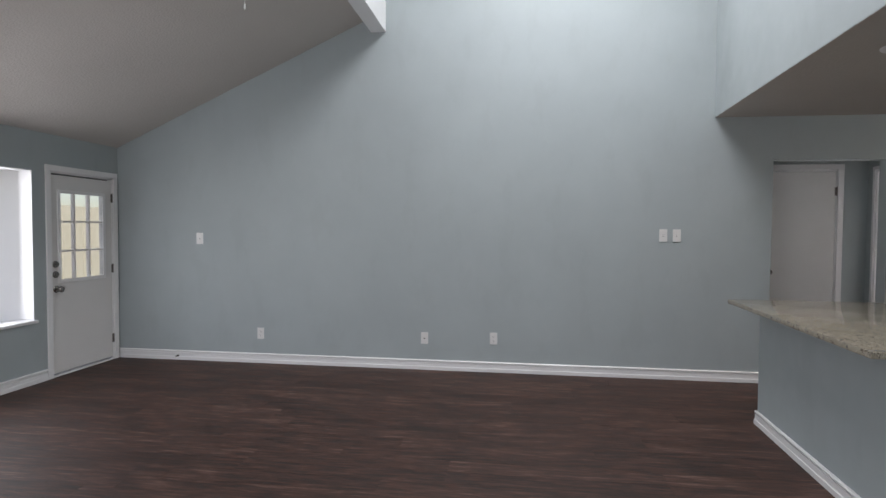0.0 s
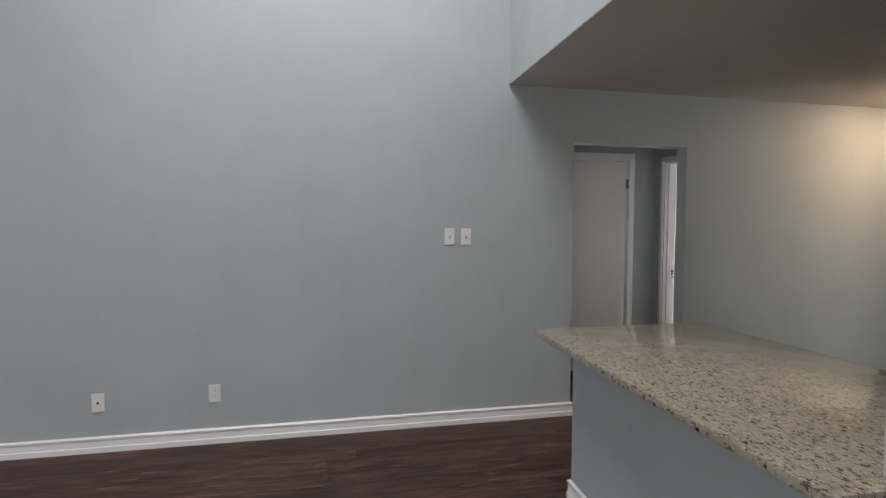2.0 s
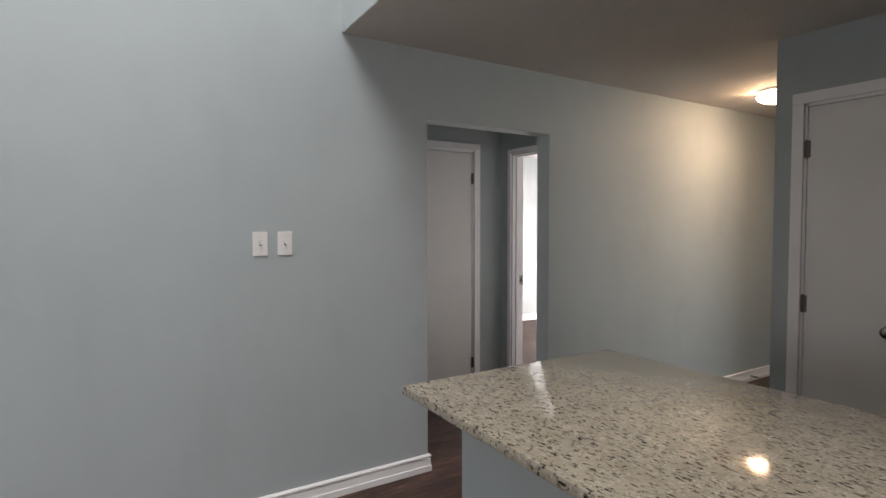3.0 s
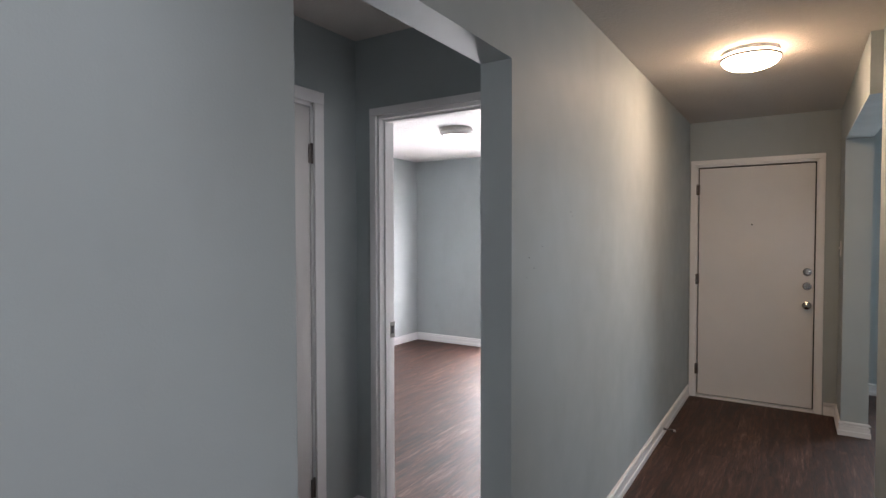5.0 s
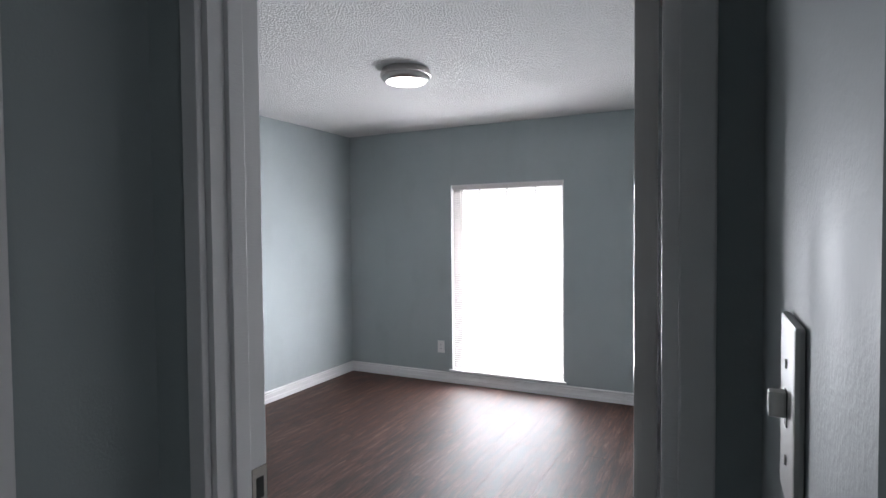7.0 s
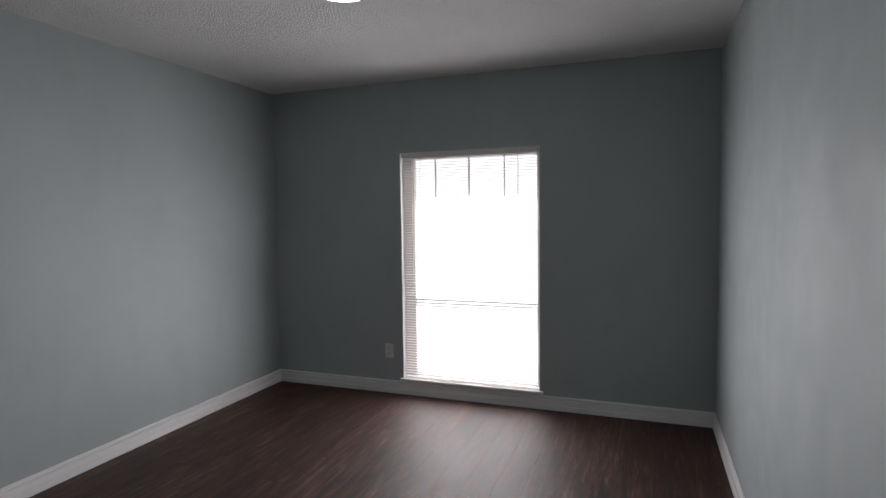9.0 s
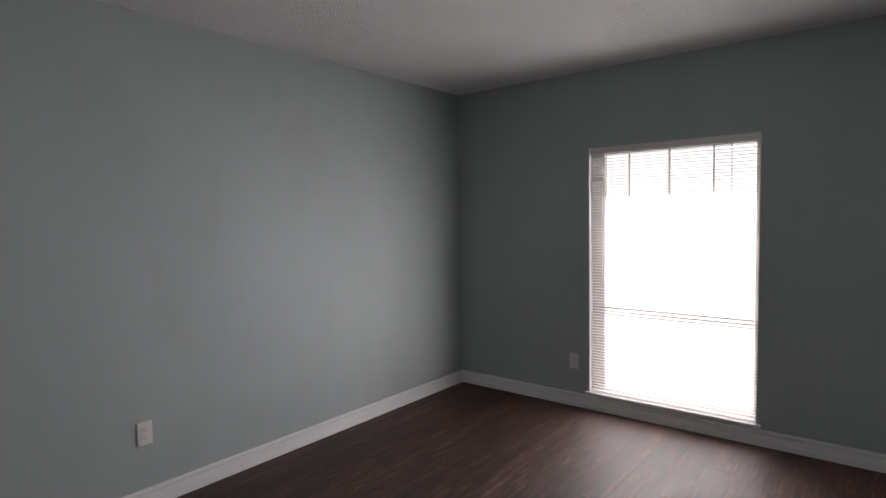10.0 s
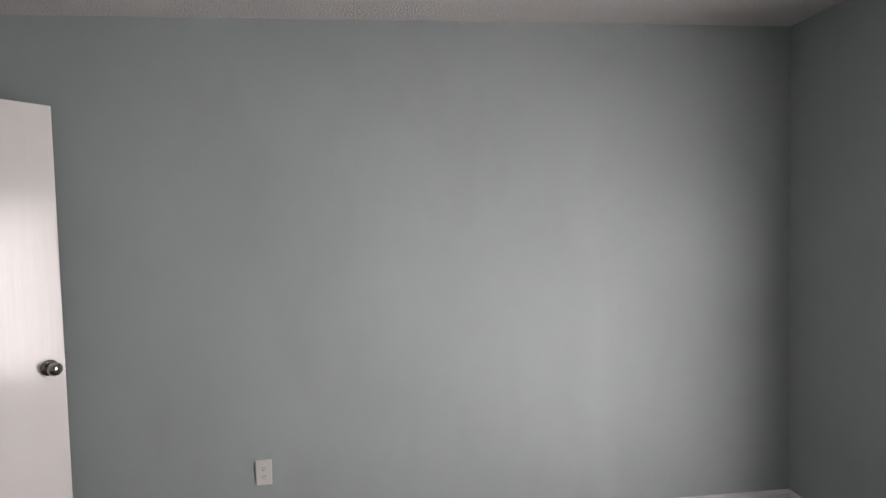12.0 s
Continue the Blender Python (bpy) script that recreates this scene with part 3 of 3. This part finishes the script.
# garden door with nine panes
garden = thing("door_6", pose(0, 0, 0), "closed white garden door with a nine-pane window", "door", "", "structure")
frame_boards(garden, "x", XW, XW - 0.15, -0.870, -0.075, 1.90, 1, 0.052, False)
y0, y1, z0, z1 = -0.764, -0.208, 0.888, 1.715
bm = bmesh.new()
for p, q, r, s in ((-0.85, y0, 0.030, 1.868), (y1, -0.095, 0.030, 1.868), (y0, y1, 0.030, z0), (y0, y1, z1, 1.868)):
    box(bm, (XW - 0.05, p, r), (XW - 0.006, q, s))
leaf = part("leaf", bm, DOOR, garden)
bm = bmesh.new()
for p, q, r, s in ((y0 - 0.02, y0 + 0.012, z0 - 0.02, z1 + 0.02), (y1 - 0.012, y1 + 0.02, z0 - 0.02, z1 + 0.02), (y0 + 0.012, y1 - 0.012, z0 - 0.02, z0 + 0.012), (y0 + 0.012, y1 - 0.012, z1 - 0.012, z1 + 0.02)):
    box(bm, (XW - 0.006, p, r), (XW + 0.006, q, s), 0.003)
sash = part("window_frame", bm, TRIM, leaf)
for k in (1, 2):
    bm = bmesh.new()
    c = y0 + (y1 - y0) * k / 3
    box(bm, (XW - 0.04, c - 0.009, z0), (XW - 0.004, c + 0.009, z1), 0.002)
    part("glazing_bar", bm, SASH, leaf)
    bm = bmesh.new()
    c = z0 + (z1 - z0) * k / 3
    box(bm, (XW - 0.0385, y0, c - 0.009), (XW - 0.0055, y1, c + 0.009), 0.002)
    part("glazing_bar", bm, SASH, leaf)
for i in range(3):
    for j in range(3):
        bm = bmesh.new()
        w, h = (y1 - y0) / 3, (z1 - z0) / 3
        box(bm, (XW - 0.026, y0 + i * w, z0 + j * h), (XW - 0.022, y0 + (i + 1) * w, z0 + (j + 1) * h))
        pane = part("pane", bm, GLASS, leaf)
        pane.visible_shadow = False
for z in (1.044, 0.949):
    deadbolt(leaf, pose(XW - 0.006, -0.812, z, 0, 90, 0))
knob(leaf, pose(XW - 0.006, -0.805, 0.813, 0, 90, 0))
for z in (1.692, 0.96, 0.226):
    hinge(leaf, XW + 0.001, -0.088, z, "y")
bm = bmesh.new()
box(bm, (XW - 0.06, -0.86, 0.0), (XW + 0.012, -0.085, 0.014), 0.004)
part("threshold", bm, TRIM, garden, "white metal threshold")


bm = bmesh.new()
box(bm, (XW - 0.085, -0.8525, 0.03), (XW - 0.052, -0.83, 1.875))
box(bm, (XW - 0.085, -0.115, 0.03), (XW - 0.052, -0.0925, 1.875))
box(bm, (XW - 0.085, -0.8525, 1.862), (XW - 0.052, -0.0925, 1.8825))
box(bm, (XW - 0.12, -0.8525, 0.0), (XW - 0.0605, -0.0925, 0.03))
part("weather_strip", bm, DARK, garden)


# ---- bedroom window and its blind ----
win = thing("window_1", pose(0, 0, 0), "bright bedroom window with muntins and a white sill", "window", "", "structure")
WY0, WY1, WZ0, WZ1 = 1.352, 2.434, 0.123, 1.89
bm = bmesh.new()
for p, q, r, s in ((WY0, WY0 + 0.03, WZ0, WZ1), (WY1 - 0.10, WY1, WZ0, WZ1), (WY0 + 0.03, WY1 - 0.10, WZ0, WZ0 + 0.05), (WY0 + 0.03, WY1 - 0.10, WZ1 - 0.05, WZ1)):
    box(bm, (XE + 0.045, p, r), (XE + 0.092, q, s), 0.003)
part("window_frame", bm, SASH, win)
bm = bmesh.new()
for r, s in ((0.745, 0.757), (0.721, 0.731), (0.699, 0.708)):
    box(bm, (XE + 0.0365, WY0 + 0.03, r), (XE + 0.0415, WY1 - 0.10, s), 0.001)
part("meeting_rail", bm, SASH, win)
for k in (1, 2, 3):
    bm = bmesh.new()
    c = WY0 + (WY1 - WY0) * k / 4
    box(bm, (XE + 0.055, c - 0.004, 1.544), (XE + 0.075, c + 0.004, WZ1 - 0.05))
    part("muntin", bm, SASH, win)
bm = bmesh.new()
box(bm, (XE + 0.056, WY0 + 0.03, 1.538), (XE + 0.074, WY1 - 0.10, 1.544))
part("muntin", bm, SASH, win)
for r, s in ((WZ0 + 0.05, 0.751), (0.753, WZ1 - 0.05)):
    bm = bmesh.new()
    box(bm, (XE + 0.078, WY0 + 0.03, r), (XE + 0.082, WY1 - 0.10, s))
    pane = part("pane", bm, GLASS, win)
    pane.visible_shadow = False
bm = bmesh.new()
box(bm, (XE - 0.022, WY0 - 0.022, 0.108), (XE + 0.045, WY1 + 0.022, 0.128), 0.004)
part("window_sill", bm, TRIM, win)
bm = bmesh.new()
box(bm, (XE + 0.002, WY1 - 0.006, 0.128), (XE + 0.045, WY1 - 0.0005, WZ1 - 0.006))
box(bm, (XE + 0.002, WY0 + 0.0005, 0.128), (XE + 0.045, WY0 + 0.006, WZ1 - 0.006))
box(bm, (XE + 0.002, WY0 + 0.0005, WZ1 - 0.006), (XE + 0.045, WY1 - 0.0005, WZ1 - 0.0005))
part("reveal_lining", bm, TRIM, win)

blind = thing("window_blind", pose(XE + 0.022, 0, 0), "lowered white vinyl mini blind with open slats", "window blind")
bm = bmesh.new()
box(bm, (-0.022, WY0 + 0.012, WZ1 - 0.045), (0.016, WY1 - 0.012, WZ1 - 0.008), 0.003)
part("headrail", bm, BLIND, blind)
bm = bmesh.new()
w2 = 0.0125
tilt = radians(4)
sec = [(-w2 + k * w2 / 2, 0.0016 * (1 - ((k - 2) / 2) ** 2)) for k in range(5)]
top = [[bm.verts.new((x * math.cos(tilt) + z * math.sin(tilt), y, z + 0.0007 - x * math.sin(tilt))) for x, z in sec] for y in (WY0 + 0.014, WY1 - 0.014)]
low = [[bm.verts.new((x * math.cos(tilt) + z * math.sin(tilt), y, z - x * math.sin(tilt))) for x, z in sec] for y in (WY0 + 0.014, WY1 - 0.014)]
for k in range(4):
    bm.faces.new((top[0][k], top[0][k + 1], top[1][k + 1], top[1][k]))
    bm.faces.new((low[0][k + 1], low[0][k], low[1][k], low[1][k + 1]))
bm.faces.new((top[0][0], top[1][0], low[1][0], low[0][0]))
bm.faces.new((top[1][4], top[0][4], low[0][4], low[1][4]))
slat_mesh = finish("slat", bm, BLIND)
z = WZ1 - 0.062
while z > 0.165:
    ob = new("slat", slat_mesh)
    ob.parent = blind
    ob.location = (0, 0, z)
    z -= 0.0205
bm = bmesh.new()
box(bm, (-0.013, WY0 + 0.014, 0.130), (0.013, WY1 - 0.014, 0.147), 0.003)
part("bottom_rail", bm, BLIND, blind)
for y in (WY0 + 0.16, (WY0 + WY1) / 2, WY1 - 0.16):
    bm = bmesh.new()
    for dx in (-0.0135, 0.0135):
        box(bm, (dx - 0.0006, y - 0.0012, 0.14), (dx + 0.0006, y + 0.0012, WZ1 - 0.04))
    part("ladder_cord", bm, CORD, blind)
bm = bmesh.new()
lathe(bm, [(0, 0.95), (0.004, 0.95), (0.0035, 1.0), (0.0035, WZ1 - 0.05), (0, WZ1 - 0.05)], 8, pose(-0.024, WY1 - 0.10, 0))
part("tilt_wand", bm, CORD, blind)


# ---- bar top ----
def bar_edge(y):
    return -0.755 + SKEW * (y + 1.095)


counter = bmesh.new()
box(counter, (-0.755, -2.839, 0.863), (0.262, -1.095, 0.893))
for v in counter.verts:
    if v.co.x < 0:
        v.co.x += SKEW * (v.co.y + 1.095)
bmesh.ops.bevel(counter, geom=list(counter.edges), offset=0.004, segments=2, affect="EDGES", profile=0.6)
top_ob = tagged(part("granite_bar_top", counter, GRANITE, None, "", True), "speckled beige granite bar top on the half wall", "countertop")
bm = bmesh.new()
box(bm, (-0.8335, -2.895, 0.8632), (bar_x(-2.87) - 0.002, -2.8395, 0.8928), 0.003)
part("end_piece", bm, GRANITE, top_ob)

# dark chip in the front edge
bm = bmesh.new()
lathe(bm, [(0.0, 0.0), (0.006, 0.0), (0.0045, 0.002), (0.0, 0.0025)], 9, pose(bar_edge(-2.713) + 0.0005, -2.713, 0.878, 0, -90, 0))
part("chip", bm, DARK, top_ob, "small dark chip")

# ---- lamps ----
def flush_lamp(x, y, radius, dome, glass, label):
    ob = thing("ceiling_lamp", pose(x, y, Z), label, "ceiling lamp")
    bm = bmesh.new()
    if dome:
        lathe(bm, [(0, -0.0005), (radius * 0.93, -0.0005), (radius * 0.95, -0.014), (radius * 0.94, -0.024), (0, -0.024)], 48)
        part("base_plate", bm, TRIM, ob, "", True)
        bm = bmesh.new()
        lathe(bm, [(radius * 0.955, -0.036), (radius, -0.036), (radius * 1.005, -0.042), (radius * 0.985, -0.049), (radius * 0.955, -0.050), (radius * 0.942, -0.044), (radius * 0.955, -0.036)], 56)
        part("rim", bm, NICKEL, ob, "thin brushed nickel rim", True)
        bm = bmesh.new()
        prof = [(0.0, -0.0246), (radius * 0.93, -0.0246), (radius * 0.938, -0.05)]
        prof += [(radius * 0.938 * math.cos(a), -0.05 - 0.052 * math.sin(a)) for a in [k * math.pi / 16 for k in range(1, 8)]] + [(0.0, -0.102)]
        lathe(bm, prof, 56)
        part("diffuser", bm, glass, ob, "glowing frosted glass dome", True)
    else:
        lathe(bm, [(0, -0.0005), (radius * 0.93, -0.0005), (radius * 0.95, -0.024), (radius, -0.028), (radius * 1.005, -0.037), (radius, -0.044), (radius * 0.955, -0.046), (radius * 0.95, -0.054), (radius * 0.90, -0.064), (radius * 0.84, -0.074), (radius * 0.79, -0.077), (radius * 0.77, -0.070), (0, -0.070)], 56)
        part("rim", bm, SATIN, ob, "stepped brushed nickel ring", True)
        bm = bmesh.new()
        lathe(bm, [(0.0, -0.0705), (radius * 0.755, -0.0705), (radius * 0.72, -0.077), (radius * 0.5, -0.081), (0.0, -0.083)], 48)
        part("diffuser", bm, glass, ob, "glowing white glass disc", True)
    return ob


flush_lamp(2.67, -0.585, 0.147, True, HALL_GLOW, "lit flush ceiling lamp with a frosted glass dome")
flush_lamp(3.685, 1.865, 0.156, False, BED_GLOW, "lit flush ceiling lamp with a nickel ring")
can = thing("recessed_lamp", pose(-0.15, -1.94, Z - 0.003), "lit recessed kitchen ceiling lamp with a white trim ring", "recessed lamp")
bm = bmesh.new()
lathe(bm, [(0.066, -0.0005), (0.118, -0.0005), (0.118, -0.004), (0.108, -0.010), (0.074, -0.012), (0.066, -0.006)], 40)
part("trim_ring", bm, TRIM, can, "", True)
bm = bmesh.new()
lathe(bm, [(0.0, -0.0015), (0.0655, -0.0015), (0.0655, -0.0045), (0.05, -0.0055), (0.0, -0.006)], 32)
part("lens", bm, CAN_GLOW, can, "glowing white lens", True)


# ---- plates ----
def plate(name, m, kind, label, category):
    """A wall plate in its own plane: x along the wall, z up, -y out of the wall."""
    ob = thing(name, m, label, category, category + " plates")
    bm = bmesh.new()
    box(bm, (-0.036, -0.006, -0.058), (0.036, -0.0005, 0.058), 0.0025)
    part("cover", bm, PLATE, ob)
    if kind == "switch":
        bm = bmesh.new()
        box(bm, (-0.005, -0.016, -0.003), (0.005, -0.0061, 0.013), 0.0015)
        part("toggle", bm, PLATE, ob)
        bm = bmesh.new()
        box(bm, (-0.0056, -0.0066, -0.0085), (0.0056, -0.0055, 0.0135))
        part("slot", bm, DARK, ob)
        spots = (-0.030, 0.030)
    elif kind == "outlet":
        for dz in (-0.0195, 0.0195):
            bm = bmesh.new()
            box(bm, (-0.0165, -0.0078, dz - 0.0140), (0.0165, -0.0061, dz + 0.0140), 0.0015)
            face = part("receptacle", bm, PLATE, ob)
            bm = bmesh.new()
            for dx, hh in ((-0.0065, 0.0045), (0.0065, 0.0035)):
                box(bm, (dx - 0.0012, -0.0084, dz + 0.002 - hh), (dx + 0.0012, -0.0079, dz + 0.002 + hh))
            lathe(bm, [(0, 0.0079), (0.0024, 0.0079), (0.0024, 0.0084), (0, 0.0084)], 10, pose(0, 0, dz - 0.0085, 90, 0, 0))
            part("slots", bm, DARK, face)
        spots = (0.0,)
    else:
        bm = bmesh.new()
        lathe(bm, [(0, 0.006), (0.008, 0.006), (0.008, 0.0075), (0.0048, 0.008), (0.0048, 0.016), (0.003, 0.016), (0, 0.014)], 16, pose(0, 0, 0, 90, 0, 0))
        part("socket", bm, NICKEL, ob, "small threaded metal socket", True)
        spots = (-0.041, 0.041)
    for s in spots:
        bm = bmesh.new()
        lathe(bm, [(0, 0.006), (0.0032, 0.006), (0.0028, 0.0072), (0, 0.0074)], 10, pose(0, 0, s, 90, 0, 0))
        part("screw", bm, PLATE, ob, "", True)
    return ob


plate("light_switch", pose(-5.573, 0, 1.28), "switch", "white toggle switch plate on the grey wall", "light switch")
plate("light_switch", pose(-0.943, 0, 1.348), "switch", "white toggle switch plate beside its twin", "light switch")
plate("light_switch", pose(-0.823, 0, 1.348), "switch", "white toggle switch plate beside its twin", "light switch")
plate("wall_outlet", pose(-4.907, 0, 0.306), "outlet", "white duplex outlet low on the living room wall", "outlet")
plate("cable_outlet", pose(-3.191, 0, 0.313), "cable", "white cable plate low on the living room wall", "cable outlet")
plate("wall_outlet", pose(-2.509, 0, 0.33), "outlet", "white duplex outlet low on the living room wall", "outlet")
plate("wall_outlet", pose(XE, 2.55, 0.337, 0, 0, -90), "outlet", "white outlet beside the bedroom window", "outlet")
plate("wall_outlet", pose(2.89, YB1, 0.379), "outlet", "white duplex outlet low on the bedroom wall", "outlet")
plate("light_switch", pose(4.40, YH, 1.34, 0, 0, 180), "switch", "white toggle switch plate beside the front door", "light switch")


plate("light_switch", pose(1.135, 0.118, 1.337, 0, 0, 180), "switch", "white toggle switch plate beside the bedroom door", "light switch")


def door_stop(m):
    ob = thing("door_stop", m, "small spring door stop on the baseboard", "door stop", "door stops on baseboards")
    bm = bmesh.new()
    prof = [(0, 0), (0.011, 0), (0.011, 0.004), (0.006, 0.007)]
    for k in range(14):
        prof += [(0.0048, 0.009 + k * 0.004), (0.0062, 0.011 + k * 0.004)]
    prof += [(0.0045, 0.066), (0, 0.066)]
    lathe(bm, prof, 14)
    part("spring", bm, NICKEL, ob, "", True)
    bm = bmesh.new()
    lathe(bm, [(0, 0.0662), (0.008, 0.0662), (0.0085, 0.074), (0.006, 0.080), (0, 0.081)], 14)
    part("tip", bm, PLATE, ob, "white rubber tip", True)
    return ob


door_stop(pose(3.46, -0.017, 0.045, 90, 0, 0))
door_stop(pose(-5.82, -0.017, 0.045, 90, 0, 0))

# pull chain hanging from the sloping ceiling
chain = thing("pull_chain", pose(-3.95, -2.165, vault(-3.95) - 0.006), "thin white pull chain hanging from the ceiling", "pull chain")
bm = bmesh.new()
lathe(bm, [(0, 0.0), (0.03, 0.0), (0.03, -0.012), (0.004, -0.02), (0.0017, -0.03), (0.0017, 2.76 - vault(-3.95)), (0.0, 2.76 - vault(-3.95))], 12)
part("chain", bm, PLATE, chain, "", True)
bm = bmesh.new()
e = 2.76 - vault(-3.95)
lathe(bm, [(0, e), (0.004, e - 0.004), (0.006, e - 0.02), (0.006, e - 0.035), (0, e - 0.042)], 12)
part("pendant", bm, PLATE, chain, "", True)


# chipped paint on the hall wall past the nook opening
CHIP = mat_base("bare_chip", (0.13, 0.13, 0.12), 0.8)[0]
marks = random.Random(11)


def chip(x, z, w, h):
    """Thin ragged patch on the face of the north wall."""
    bm = bmesh.new()
    n = 13
    ring = []
    for k in range(n):
        a, r = 2 * math.pi * k / n, marks.uniform(0.55, 1.15)
        ring.append((x + w * r * math.cos(a), z + h * r * math.sin(a)))
    front = [bm.verts.new((p, -0.0008, q)) for p, q in ring]
    back = [bm.verts.new((p, -0.0001, q)) for p, q in ring]
    bm.faces.new(front)
    bm.faces.new(back[::-1])
    for k in range(n):
        bm.faces.new((front[k], front[k - 1], back[k - 1], back[k]))
    part("chip", bm, CHIP, north)


for x, z, w, h in ((1.525, 1.549, 0.006, 0.003), (1.547, 1.532, 0.009, 0.002), (1.213, 1.411, 0.006, 0.002), (1.094, 1.372, 0.003, 0.003), (1.135, 1.332, 0.004, 0.003), (1.075, 1.300, 0.002, 0.003)):
    chip(x, z, w, h)

# ---- garden behind the glazed door ----
fence = thing("garden_fence", pose(-9.6, 0, -0.16), "sunlit pale wooden board fence in the garden", "fence")
bm = bmesh.new()
box(bm, (-0.01, -0.069, 0.03), (0.01, 0.069, 1.90))
board = finish("board", bm, FENCE)
for k in range(64):
    ob = new("board", board)
    ob.parent = fence
    ob.location = (random.uniform(-0.004, 0.004), -4.4 + k * 0.143, random.uniform(-0.01, 0.01))
for z in (0.35, 1.55):
    bm = bmesh.new()
    box(bm, (-0.05, -4.5, z), (-0.012, 4.8, z + 0.09))
    part("rail", bm, FENCE, fence)
for k in range(5):
    bm = bmesh.new()
    box(bm, (-0.14, -4.4 + k * 2.25, 0.0), (-0.052, -4.31 + k * 2.25, 1.93), 0.004)
    part("post", bm, FENCE, fence)


# ---- floor and its planks ----
bm = bmesh.new()
box(bm, (XW - 0.15, YS - 0.15, -0.16), (XE + 0.15, YB1 + 0.12, -0.0062))
floor = solid("floor", bm, DARK, "dark brown wood-look vinyl plank floor", "floor")
PW, PL = 0.152, 1.22
meshes = {}


def plank_verts(x0, x1, y0, y1):
    g, c = 0.0001, 0.0004
    lo = [(x0 + g, y0 + g), (x1 - g, y0 + g), (x1 - g, y1 - g), (x0 + g, y1 - g)]
    up = [(x0 + g + c, y0 + g + c), (x1 - g - c, y0 + g + c), (x1 - g - c, y1 - g - c), (x0 + g + c, y1 - g - c)]
    return [(*p, -0.006) for p in lo] + [(*p, -0.0005) for p in lo] + [(*p, 0.0) for p in up]


QUADS = [(8, 9, 10, 11)] + [(a + s, b + s, b + s + 4, a + s + 4) for s in (0, 4) for a, b in ((0, 1), (1, 2), (2, 3), (3, 0))]


def plank_mesh(length, width):
    key = (round(length, 2), round(width, 3))
    if key not in meshes:
        me = bpy.data.meshes.new("plank")
        me.from_pydata(plank_verts(0, key[0], 0, key[1]), [], QUADS)
        me.materials.append(PLANK)
        meshes[key] = me
    return meshes[key]


def walked(x, y):
    """The stretches of floor that the walk passes nearest."""
    return (-6.0 < x < 0.2 and -2.75 < y < 0) or (XB < x < XE and 0.25 < y < YB1) or (-0.4 < x < XF and -1.1 < y < 1.0)


rng = random.Random(5)
far_v, far_f = [], []
y = YS
while y < YB1:
    x = XW - rng.choice((0.0, 0.18, 0.35, 0.52, 0.7, 0.9, 1.05))
    while x < XE:
        x0, x1 = max(x, XW), min(x + PL, XE)
        inside = x1 - x0 > 0.03 and not (y > 0.13 and x1 < -0.55)
        if inside:
            if walked((x0 + x1) / 2, y + PW / 2):
                ob = new("plank", plank_mesh(x1 - x0, PW))
                ob.parent = floor
                ob.location = (x0, y, 0)
            else:
                k = len(far_v)
                far_v += plank_verts(x0, x1, y, y + PW)
                far_f += [tuple(k + i for i in q) for q in QUADS]
        x += PL
    y += PW
me = bpy.data.meshes.new("planks_further_off")
me.from_pydata(far_v, [], far_f)
me.materials.append(PLANK_FAR)
far = new("planks_further_off", me)
far.parent = floor
tagged(far, "dark brown vinyl planks further off", "", "", "stuff")
